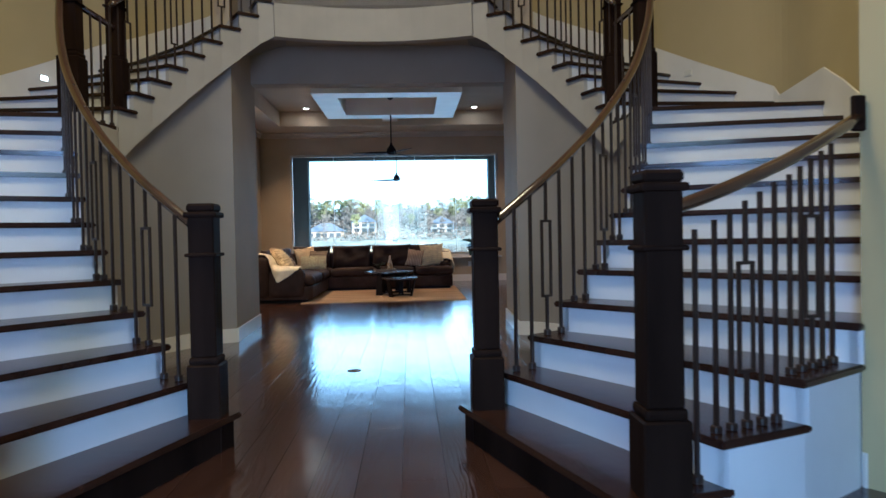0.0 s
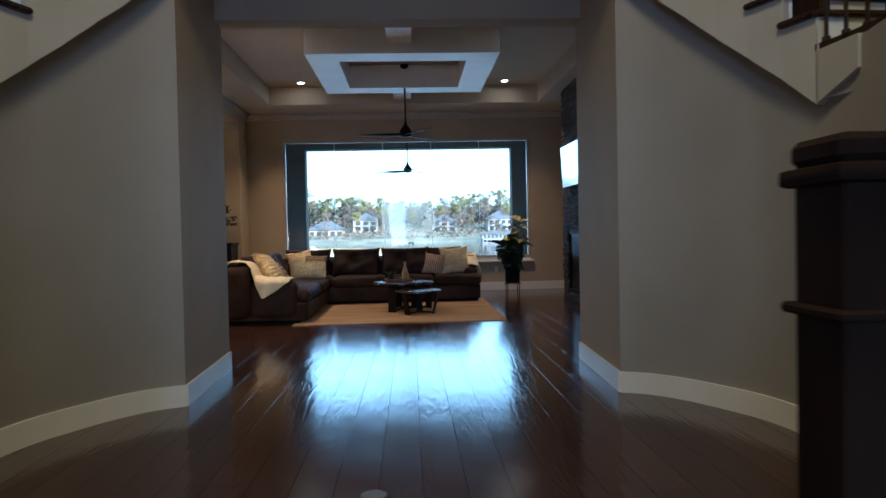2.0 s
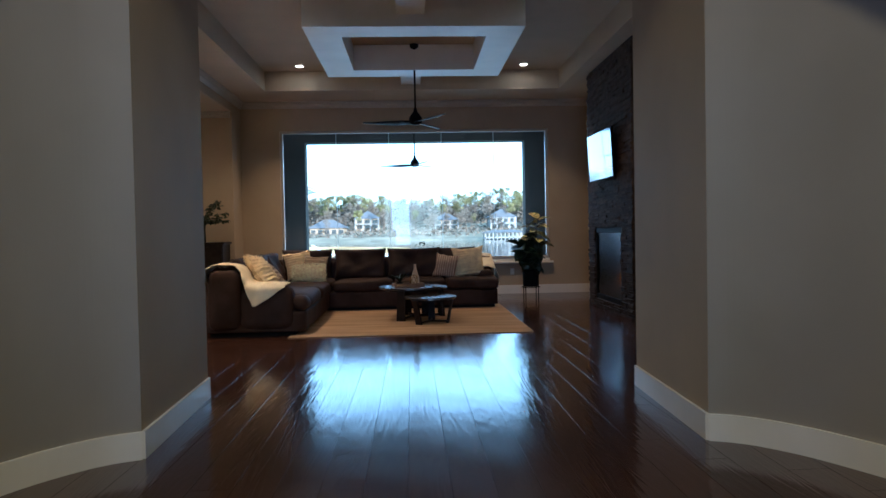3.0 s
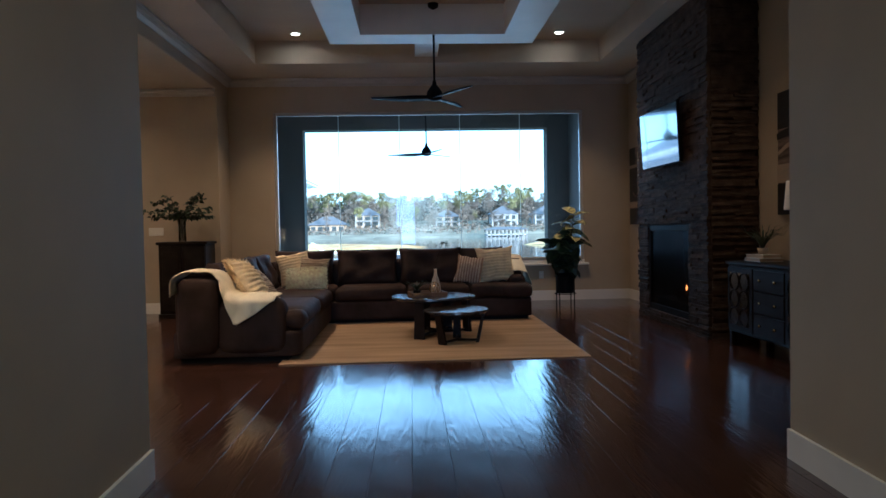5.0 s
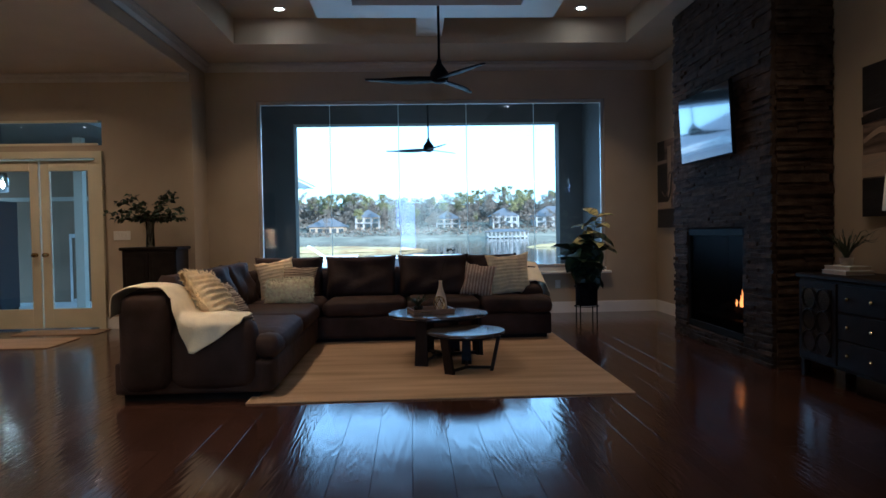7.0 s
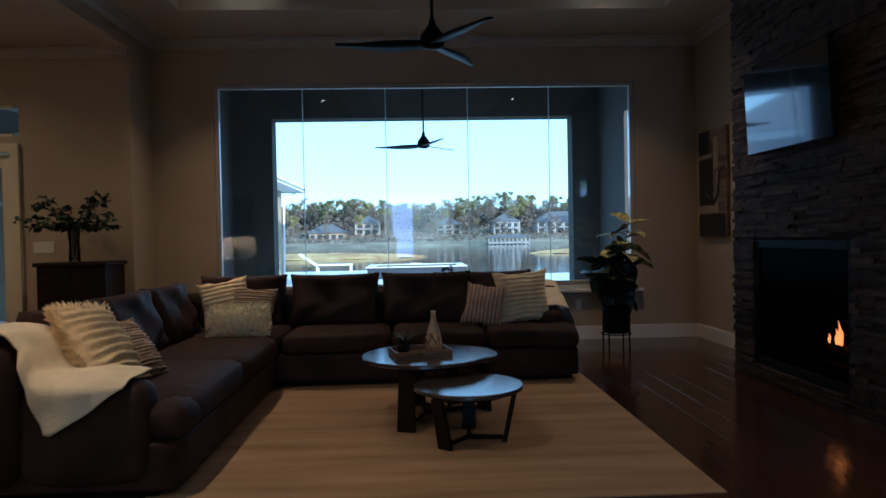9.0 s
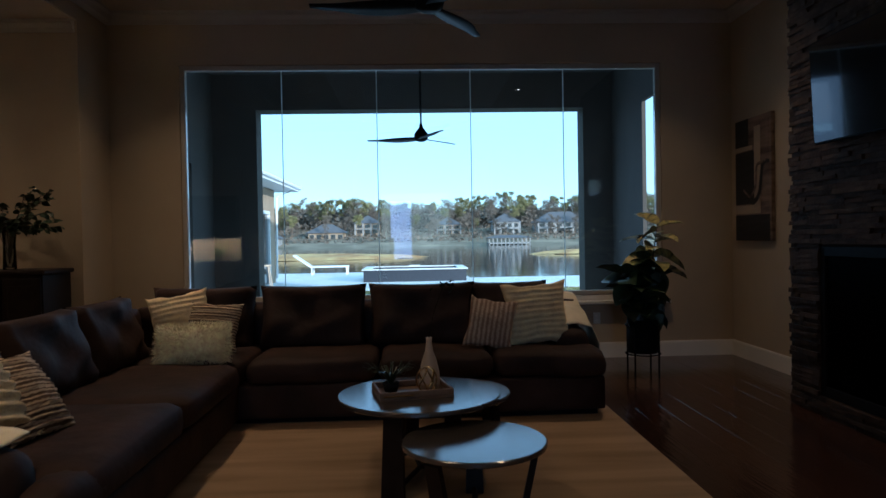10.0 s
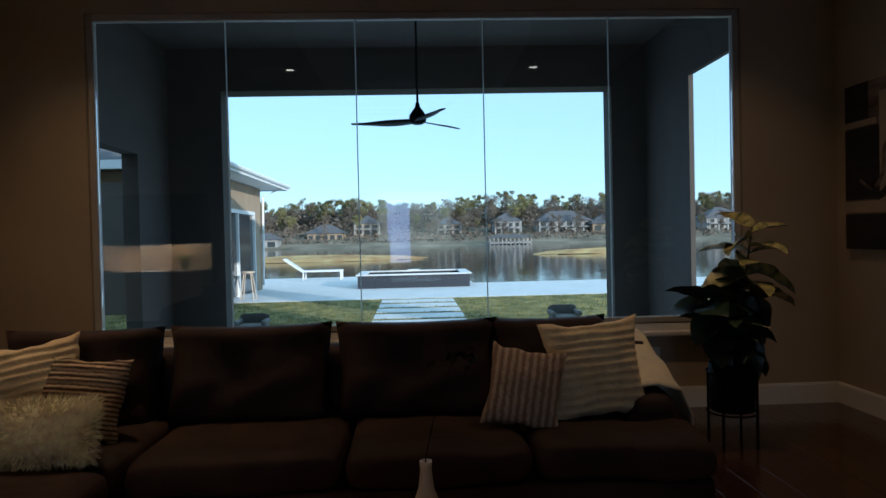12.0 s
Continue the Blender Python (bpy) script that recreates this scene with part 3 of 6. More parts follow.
# ---- staircases ----
IN_LOW = [(0.24, 1.46), (0.46, 1.50), (0.66, 1.62), (0.85, 1.76), (1.03, 1.92), (1.19, 2.08), (1.34, 2.26), (1.48, 2.45), (1.60, 2.64), (1.71, 2.84), (1.81, 3.04), (1.90, 3.25)]
OUT_LOW = [(0.70, 0.02), (1.09, 0.12), (1.48, 0.27), (1.87, 0.52), (2.14, 0.78), (2.40, 1.02), (2.62, 1.32), (2.82, 1.64), (2.99, 1.99), (3.12, 2.35), (3.23, 2.70), (3.30, 3.05)]
IN_UP = [(1.86, 3.93), (1.80, 4.15), (1.72, 4.38), (1.62, 4.59), (1.51, 4.77), (1.38, 4.94), (1.23, 5.09), (1.06, 5.22), (0.88, 5.33), (0.60, 5.44)]
OUT_UP = [(3.40, 3.99), (3.22, 4.38), (3.04, 4.78), (2.86, 5.16), (2.66, 5.50), (2.36, 5.82), (2.06, 6.06), (1.70, 6.24), (1.34, 6.30), (0.75, 6.34)]


def newel(parent, at, z0, h, drop=0.0):
    x, y = at
    n = part("newel_post", B(x - 0.067, y - 0.067, z0 + 0.5, x + 0.067, y + 0.067, z0 + h - 0.04, 0.006), STAIN, parent, "dark stained square newel post")
    part("newel_base", B(x - 0.086, y - 0.086, z0 - drop, x + 0.086, y + 0.086, z0 + 0.46, 0.008), STAIN, n)
    part("newel_collar", B(x - 0.077, y - 0.077, z0 + 0.46, x + 0.077, y + 0.077, z0 + 0.5, 0.016, seg=2), STAIN, n)
    part("newel_ring", B(x - 0.083, y - 0.083, z0 + h - 0.28, x + 0.083, y + 0.083, z0 + h - 0.262, 0.005), STAIN, n)
    bm = B(x - 0.086, y - 0.086, z0 + h - 0.075, x + 0.086, y + 0.086, z0 + h - 0.045, 0.012, seg=2)
    B(x - 0.073, y - 0.073, z0 + h - 0.045, x + 0.073, y + 0.073, z0 + h, 0.012, bm=bm)
    part("newel_cap", bm, STAIN, n)
    return n


bar = B(-0.0075, -0.0075, 0.0, 0.0075, 0.0075, 0.86)
B(-0.017, -0.017, 0.0, 0.017, 0.017, 0.03, 0.004, bm=bar)
BAR = bpy.data.meshes.new("baluster")
bar.to_mesh(BAR)
bar.free()
BAR.materials.append(IRON)
bar = B(-0.0075, -0.0075, 0.0, 0.0075, 0.0075, 0.22)
B(-0.0075, -0.0075, 0.62, 0.0075, 0.0075, 0.86, bm=bar)
B(-0.042, -0.0065, 0.22, -0.029, 0.0065, 0.62, bm=bar)
B(0.029, -0.0065, 0.22, 0.042, 0.0065, 0.62, bm=bar)
B(-0.042, -0.0065, 0.209, 0.042, 0.0065, 0.222, bm=bar)
B(-0.042, -0.0065, 0.619, 0.042, 0.0065, 0.632, bm=bar)
B(-0.017, -0.017, 0.0, 0.017, 0.017, 0.03, 0.004, bm=bar)
BARBOX = bpy.data.meshes.new("baluster_with_rectangle")
bar.to_mesh(BARBOX)
bar.free()
BARBOX.materials.append(IRON)
MOTIF = [0]


def baluster(parent, x, y, z, turn=0.0, h=0.86):
    MOTIF[0] += 1
    ob = new("baluster", BARBOX if MOTIF[0] % 5 == 3 else BAR)
    ob.location = (x, y, z)
    ob.rotation_euler[2] = turn
    ob.scale[2] = h / 0.86
    ob.parent = parent
    return ob


def lerp(a, b, t):
    return tuple(u + (v - u) * t for u, v in zip(a, b))


def flight(st, s, inner, outer, k0, last, lip=0.035):
    """Treads, risers and closed undersides of one run; nosing lines come in order from tread k0."""
    n = len(inner)
    for i in range(n):
        k = k0 + i
        a, b = inner[i], outer[i]
        a2, b2 = (inner[i + 1], outer[i + 1]) if i < n - 1 else last
        va = Vector((a2[0] - a[0], a2[1] - a[1])).normalized() * 0.03
        across = (Vector(b) - Vector(a)).normalized() * lip
        z = k * R
        pts = [(a[0] - va.x - across.x, a[1] - va.y - across.y), (b[0] - va.x, b[1] - va.y), (b2[0] + va.x, b2[1] + va.y), (a2[0] - across.x, a2[1] - across.y)]
        t = prism([mir(p, s) for p in pts], z - 0.034, z)
        bmesh.ops.bevel(t, geom=t.edges[:], offset=0.009, segments=2, affect="EDGES")
        part("tread", t, TREADM, st)
        r = prism([mir(p, s) for p in (a, b, lerp(b, b2, 0.06), lerp(a, a2, 0.06))], z - R, z - 0.034)
        part("riser", r, STAIN if k == 1 else RISER, st)
        if i < n - 1 or k0 > 1:
            m = 1 if i < n - 1 else 0
            for j in range(2 if i < n - 1 else 1):
                f = 0.25 + 0.5 * j
                p = lerp(a, a2, f)
                q = mir((p[0] + across.x * 0.055 / lip, p[1] + across.y * 0.055 / lip), s)
                if not (k == 1):
                    baluster(st, q[0], q[1], z, math.atan2(va.y, va.x * s), 0.86 + R * f * 0.9)


def skirt_heights(n, k0, below):
    return [(k0 + i) * R - below for i in range(n)]


def handrail(st, pts, name="handrail"):
    return part(name, tube(pts, 0.029, 10, squash=0.9), RAILM, st, "polished brown handrail", smooth=True)


def staircase(s):
    st = thing("staircase", "dark stained oak curved staircase with white risers and iron balusters", "staircase")
    flight(st, s, IN_LOW, OUT_LOW, 1, ((1.92, 3.5), (3.34, 3.3)))
    land = [(1.86, 3.42), (3.34, 3.3), (3.43, 3.8), (3.40, 4.02), (1.82, 3.97), (1.86, 3.7)]
    t = prism([mir(p, s) for p in land], 12 * R - 0.034, 12 * R)
    part("landing", t, TREADM, st)
    part("landing_soffit", prism([mir(p, s) for p in land], 12 * R - 0.3, 12 * R - 0.036), WALL_GREY, st)
    flight(st, s, IN_UP[:-1], OUT_UP[:-1], 13, (IN_UP[-1], OUT_UP[-1]), 0.07)
    # closed side under the lower run, white stringer face
    for side, line, other, count in (("stringer", IN_LOW, OUT_LOW, 12), ("side_panel", OUT_LOW, IN_LOW, 4)):
        for i in range(count):
            a, b = line[i], line[i + 1] if i < 11 else (1.92, 3.5)
            oa, ob = other[i], other[i + 1] if i < 11 else (3.34, 3.3)
            q = [lerp(a, oa, 0.012), lerp(b, ob, 0.012), lerp(b, ob, 0.035), lerp(a, oa, 0.035)]
            if i:
                part(side, prism([mir(p, s) for p in q], 0.0, (i + 1) * R - 0.036), RISER, st)
    # upper stringer, along the drum wall and across to the balcony
    up, zt, zb = [mir((1.88, 3.6), s), mir((1.868, 3.9), s)], [12 * R - 0.036] * 2, [12 * R - 0.20, 12 * R - 0.31]
    for i in range(9):
        for f in (0.0, 0.985):
            up.append(mir(lerp(lerp(IN_UP[i], OUT_UP[i], 0.008), lerp(IN_UP[i + 1], OUT_UP[i + 1], 0.008), f), s))
            zt.append((13 + i) * R - 0.036)
            zb.append((12 + i + f) * R - 0.32)
    part("upper_stringer", ribbon(up, 0.045 * s, zb, zt), STRINGER, st, "greige painted cut stair stringer")
    # plastered underside
    bm = bmesh.new()
    rows = [[bm.verts.new((*mir(p, s), (12 + i) * R - 0.22)) for p in (IN_UP[i], OUT_UP[i])] for i in range(10)]
    for a, b in zip(rows, rows[1:]):
        bm.faces.new((a[0], a[1], b[1], b[0]))
    bmesh.ops.recalc_face_normals(bm, faces=bm.faces[:])
    part("underside", bm, WALL_GREY, st)
    # wall skirts
    o = [mir(p, s) for p in OUT_LOW[4:]] + [mir(p, s) for p in ((3.41, 3.90),)] + [mir(p, s) for p in OUT_UP]
    z = [(5 + i) * R for i in range(8)] + [12 * R - 0.05] + [(12.3 + 1.18 * i) * R for i in range(4)] + [(13 + i) * R for i in range(4, 10)]
    part("wall_skirt", ribbon(o, 0.016 * s, [q - 0.1 for q in z], [q + 0.27 for q in z]), TRIM, st)
    # newels
    a = mir((0.36, 1.42), s)
    newel(st, a, 0.0, 1.31)
    newel(st, mir((0.83, 0.10), s), 0.0, 1.33)
    newel(st, mir((1.93, 3.34), s), 12 * R, 1.16, 1.1)
    newel(st, mir((1.92, 4.16), s), 13 * R, 1.22, 0.0)
    # handrails
    low = [(0.40, 1.46, 1.17)] + [(IN_LOW[i][0] + 0.055, IN_LOW[i][1] - 0.02, (i + 1) * R + 0.885 - 0.05 * math.sin(math.pi * (i - 2) / 9)) for i in range(2, 12)]
    low[-1] = (1.97, 3.26, 12 * R + 0.96)
    low = smooth_line([(*mir(p[:2], s), p[2]) for p in low])
    handrail(st, low)
    upr = [(*IN_UP[i], (13 + i) * R + 0.90) for i in range(10)]
    handrail(st, smooth_line([(*mir(p[:2], s), p[2]) for p in upr]))
    o3 = [(0.87, 0.13, 1.19), (1.12, 0.19, 1.27), (1.46, 0.32, 1.40), (1.86, 0.54, 1.58)]
    handrail(st, smooth_line([(*mir(p[:2], s), p[2]) for p in o3]))
    part("rail_end_block", B(-0.028, -0.03, -0.075, 0.028, 0.0, 0.075, 0.006), STAIN, st, loc=(*mir((1.86, 0.545), s), 1.6))
    part("handrail", tube([(*mir(p, s), 12 * R + 0.93) for p in ((1.95, 3.4), (1.94, 3.75), (1.92, 4.1))], 0.03, 8), RAILM, st)
    for k in range(4):
        q = mir(lerp((1.95, 3.45), (1.85, 3.95), (k + 0.5) / 4), s)
        baluster(st, q[0], q[1], 12 * R, 1.57, 0.9)
    for i in range(3):
        for j in range(5):
            p = lerp(OUT_LOW[i], OUT_LOW[i + 1], (j + 0.5) / 5)
            p = lerp(p, IN_LOW[i], 0.06)
            if i == 0 and j == 0:
                continue
            q = mir(p, s)
            baluster(st, q[0], q[1], (i + 1) * R, 0.35 * s, 0.8 + 0.036 * j)
    return st


staircase(1)
staircase(-1)


def step_light(x, y, z, rz, lit):
    t = thing("step_light", "small white lit step light set in the stair wall" if lit else "small white unlit step light set in the stair wall", "step light", (x, y, z), rz, group="step lights along the stair walls")
    part("frame", B(-0.05, -0.014, -0.035, 0.05, 0.0, 0.035, 0.004), PLATE, t)
    part("lens", B(-0.035, -0.02, -0.02, 0.035, -0.0145, 0.02, 0.002), STEPLIGHT if lit else PLATE, t)


for s in (1, -1):
    for px, py, pz, a in ((2.98, 4.92, 2.80, 66), (2.53, 5.70, 3.33, 47)):
        q = mir((px - 0.012, py - 0.008), s)
        step_light(q[0], q[1], pz, -a * s, s < 0)


# balcony rail
bal = thing("balcony_balustrade", "dark wood handrail with iron balusters along the curved balcony edge", "balustrade")
arc2 = offset_line(arc, 0.06)
part("handrail", tube([(x, y, FL2 + 0.95) for x, y in arc2], 0.033, 10), RAILM, bal, smooth=True)
for i in range(len(arc2) - 1):
    for f in (0.0, 0.5):
        p = lerp(arc2[i], arc2[i + 1], f)
        baluster(bal, p[0], p[1], FL2, 0.0, 0.94)

# ---- window ----
win = structure("window_1", ribbon([(WX0, YW - 0.02), (WX1, YW - 0.02)], 0.10, WZ0 - 0.05, WZ0), TRIM)
f = bmesh.new()
for x0, x1, z0, z1 in ((WX0, WX0 + 0.05, WZ0, WZ1), (WX1 - 0.05, WX1, WZ0, WZ1), (WX0 + 0.05, WX1 - 0.05, WZ0, WZ0 + 0.05), (WX0 + 0.05, WX1 - 0.05, WZ1 - 0.05, WZ1)):
    B(x0, YW + 0.03, z0, x1, YW + 0.10, z1, 0.006, bm=f)
part("window_frame", f, STRINGER, win, "greige painted window frame")
part("window_sill", B(WX0 - 0.06, YW - 0.09, WZ0 - 0.09, WX1 + 0.06, YW - 0.0, WZ0 - 0.052, 0.008), TRIM, win)
pw = (WX1 - WX0 - 0.1) / 5
for k in range(5):
    x0 = WX0 + 0.05 + k * pw
    g = part("pane", B(x0 + 0.004, YW + 0.05, WZ0 + 0.05, x0 + pw - 0.004, YW + 0.058, WZ1 - 0.05), GLASS, win)
    g.visible_shadow = False
    if k:
        part("seam", B(x0 - 0.004, YW + 0.049, WZ0 + 0.05, x0 + 0.004, YW + 0.06, WZ1 - 0.05), SILICONE, win, "clear silicone seam between panes")

# side room doors and transom
dr = structure("door_1", B(-4.86, 13.70, 0.0, -4.77, 13.97, 2.36), DOORP)
f = bmesh.new()
B(-6.47, 13.70, 0.0, -6.38, 13.97, 2.36, bm=f)
B(-6.38, 13.70, 2.27, -4.86, 13.97, 2.36, bm=f)
part("door_casing", f, DOORP, dr)
for x0, x1, hx in ((-5.61, -4.87, -5.55), (-6.37, -5.63, -5.69)):
    f = bmesh.new()
    B(x0, 13.78, 0.02, x0 + 0.12, 13.83, 2.25, 0.004, bm=f)
    B(x1 - 0.12, 13.78, 0.02, x1, 13.83, 2.25, 0.004, bm=f)
    B(x0 + 0.12, 13.78, 0.02, x1 - 0.12, 13.83, 0.28, 0.004, bm=f)
    B(x0 + 0.12, 13.78, 2.11, x1 - 0.12, 13.83, 2.25, 0.004, bm=f)
    part("door_leaf", f, DOORP, dr)
    g = part("pane", B(x0 + 0.12, 13.80, 0.28, x1 - 0.12, 13.806, 2.11), GLASS, dr)
    g.visible_shadow = False
    part("door_knob", lathe([(0, 0), (0.028, 0), (0.028, 0.008), (0.012, 0.012), (0.012, 0.04), (0.03, 0.05), (0.03, 0.07), (0, 0.08)], 16), BRASS, dr, smooth=True, loc=(hx, 13.78, 1.0), rot=(90, 0, 0))
tr = structure("window_2", B(-6.3, 13.74, 2.44, -4.84, 13.78, 2.47), DOORP)
f = bmesh.new()
B(-6.3, 13.74, 2.74, -4.84, 13.78, 2.77, bm=f)
part("window_frame", f, DOORP, tr)
g = part("pane", B(-6.3, 13.84, 2.44, -4.78, 13.846, 2.77), GLASS, tr)
g.visible_shadow = False

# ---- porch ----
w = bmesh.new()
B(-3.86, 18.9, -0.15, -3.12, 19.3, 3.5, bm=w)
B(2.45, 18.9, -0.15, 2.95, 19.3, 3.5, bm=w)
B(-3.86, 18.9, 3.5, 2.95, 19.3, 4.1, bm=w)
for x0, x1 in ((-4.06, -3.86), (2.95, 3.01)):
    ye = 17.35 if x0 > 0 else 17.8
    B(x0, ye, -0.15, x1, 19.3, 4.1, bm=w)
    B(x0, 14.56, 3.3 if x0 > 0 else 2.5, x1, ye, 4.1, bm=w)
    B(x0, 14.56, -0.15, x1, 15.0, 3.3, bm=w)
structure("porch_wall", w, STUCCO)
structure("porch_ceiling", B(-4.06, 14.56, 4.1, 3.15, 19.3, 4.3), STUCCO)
structure("porch_floor", B(-4.06, 14.56, -0.2, 3.15, 19.5, -0.1), CONCRETE)


# Warm base tone stands in for the side room reflected in the door glass.
COURT = mat("reflection_warmed_render", (0.26, 0.20, 0.145), 0.9, vary=0.1, scale=2, bump=0.2)
structure("courtyard_wall", B(-11.0, 18.9, -0.2, -6.0, 19.1, 3.6), COURT)
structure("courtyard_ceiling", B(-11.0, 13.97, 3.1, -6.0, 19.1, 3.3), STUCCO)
for x in (-8.9, -7.02):
    structure("courtyard_post", B(x, 17.6, -0.1, x + 0.16, 17.76, 3.1), STRINGER)
structure("courtyard_rail", B(-11.0, 18.84, 1.98, -6.0, 18.9, 2.06), STRINGER)
structure("courtyard_lawn", B(-8.0, 14.6, -0.1, -6.1, 16.1, -0.085), GRASS)
gate = thing("garden_gate", "narrow white panelled gate leaf against the courtyard wall", "gate", (-7.5, 18.7, -0.1))
for a in ((-0.16, -0.11, 0, 1.4), (0.11, 0.16, 0, 1.4), (-0.11, 0.11, 0, 0.08), (-0.11, 0.11, 1.32, 1.4)):
    part("gate_frame", B(a[0], -0.02, a[2], a[1], 0.02, a[3], 0.004), WHITEP, gate)
part("gate_panel", B(-0.11, -0.008, 0.08, 0.11, 0.008, 1.32), COURT, gate)
t = thing("outdoor_fridge_cabinet", "tall dark blue-black cabinet under the courtyard roof", "cabinet", (-8.35, 17.2, -0.1))
part("body", B(-0.35, -0.3, 0.05, 0.35, 0.3, 2.0, 0.01), SPAT, t)
part("plinth", B(-0.33, -0.28, 0.0, 0.33, 0.28, 0.05), BLACK, t)
part("door", B(-0.34, -0.325, 0.07, 0.34, -0.302, 1.98, 0.006), SPAT, t)
t = thing("outdoor_lantern", "lit clear glass lantern hanging in the courtyard", "lantern", (-7.5, 16.2, 2.0))
part("glass", lathe([(0.0, 0.34), (0.05, 0.33), (0.10, 0.24), (0.11, 0.0), (0.105, 0.0), (0.095, 0.23), (0.0, 0.32)], 20), VASEG, t, smooth=True)
part("bulb", lathe([(0, 0.06), (0.03, 0.09), (0.035, 0.13), (0.02, 0.18), (0, 0.2)], 14), BULB, t, smooth=True)
part("rod", tube([(0, 0, 0.33), (0, 0, 1.1)], 0.006, 6), BLACK, t)
# Added glowing discs, put in for the side room lights mirrored in the transom.
for x, y in ((-7.2, 15.2), (-8.1, 15.3), (-6.6, 15.6)):
    t = thing("porch_downlight", "small round glowing disc under the courtyard roof, added for a reflected light", "ceiling light", (x, y, 3.1), group="courtyard ceiling lights")
    part("lens", lathe([(0, -0.006), (0.05, -0.006), (0.055, -0.001), (0, -0.001)], 16), BULB, t)


def ceiling_fan(x, y, z, top, turn, m, label):
    t = thing("ceiling_fan", label, "ceiling fan", (x, y, z))
    part("rod", tube([(0, 0, 0.2), (0, 0, top - z - 0.02)], 0.014, 10), m, t, smooth=True)
    part("canopy", lathe([(0, top - z), (0.07, top - z), (0.065, top - z - 0.05), (0.02, top - z - 0.08), (0, top - z - 0.08)], 20), m, t, smooth=True)
    part("motor", lathe([(0, -0.03), (0.05, -0.028), (0.09, -0.005), (0.10, 0.03), (0.095, 0.08), (0.06, 0.13), (0.03, 0.17), (0.02, 0.22), (0, 0.22)], 24), m, t, smooth=True)
    for k in range(3):
        bm = bmesh.new()
        n = 12
        rows = []
        for i in range(n + 1):
            u = i / n
            r = 0.05 + u * 0.73
            wdt = 0.062 + 0.036 * math.sin(math.pi * min(1, u * 1.3)) - 0.035 * u ** 3
            tw = radians(14 - 8 * u)
            row = []
            for sy, sz in ((-1, 0.004), (0.3, 0.008), (1, 0.003), (1, -0.003), (0, -0.006), (-1, -0.004)):
                yy = sy * wdt - 0.03 * math.sin(u * 3)
                row.append(bm.verts.new((r, yy * math.cos(tw), yy * math.sin(tw) + sz + 0.01)))
            rows.append(row)
        for a, b in zip(rows, rows[1:]):
            for q in range(6):
                bm.faces.new((a[q], a[(q + 1) % 6], b[(q + 1) % 6], b[q]))
        bm.faces.new(rows[0])
        bm.faces.new(rows[-1][::-1])
        bmesh.ops.recalc_face_normals(bm, faces=bm.faces[:])
        part("blade", bm, m, t, smooth=True, rot=(0, 0, turn + 120 * k))
    return t


ceiling_fan(-0.38, 11.74, 2.82, 3.98, 181, BLACK, "dark three-blade ceiling fan hanging on a long rod from the ceiling")
ceiling_fan(-0.37, 16.95, 2.70, 4.1, 170, BLACK, "dark three-blade ceiling fan hanging in the covered porch")


def downlight(x, y, z, watts, spread=100):
    t = thing("downlight", "round white recessed ceiling light, lit warm", "ceiling light", (x, y, z), group="recessed ceiling lights")
    part("trim_ring", lathe([(0.055, 0), (0.085, 0), (0.083, -0.008), (0.056, -0.01), (0.055, 0)], 24), PLATE, t)
    part("lens", lathe([(0, -0.004), (0.053, -0.004), (0.053, -0.001), (0, -0.001)], 20), BULB, t)
    a = area("downlight_lamp", (x, y, z - 0.02), (x, y, 0), 0.1, 0.1, watts, (1.0, 0.57, 0.25))
    a.data.spread = radians(spread)


for x, y, watts in ((-2.27, 12.98, 3.7), (1.46, 12.98, 2.3), (-2.27, 9.2, 3.5), (1.46, 9.2, 1.4)):
    downlight(x, y, 3.98, watts)
for x, y in ((-8.2, 9.6), (-7.0, 9.6), (-5.3, 9.8), (-5.6, 12.3)):
    downlight(x, y, 3.373, 2.5, 150)

# ---- living room things ----
rug = thing("rug", "beige and tan striped low-pile rug under the coffee tables", "rug")
part("woven_top", softbox(-1.92, 9.42, 0.0, 0.93, 12.75, 0.014, 0.006), RUG, rug)


for x0, y0, x1, y1, lab in ((-5.9, 12.2, -4.75, 12.95, "small beige runner rug on the side room floor"), (-5.75, 13.25, -4.7, 13.68, "small brown doormat inside the glazed doors")):
    r2 = thing("small_rug", lab, "rug")
    part("woven_top", B(x0, y0, 0.0, x1, y1, 0.012, 0.004), RUG, r2)


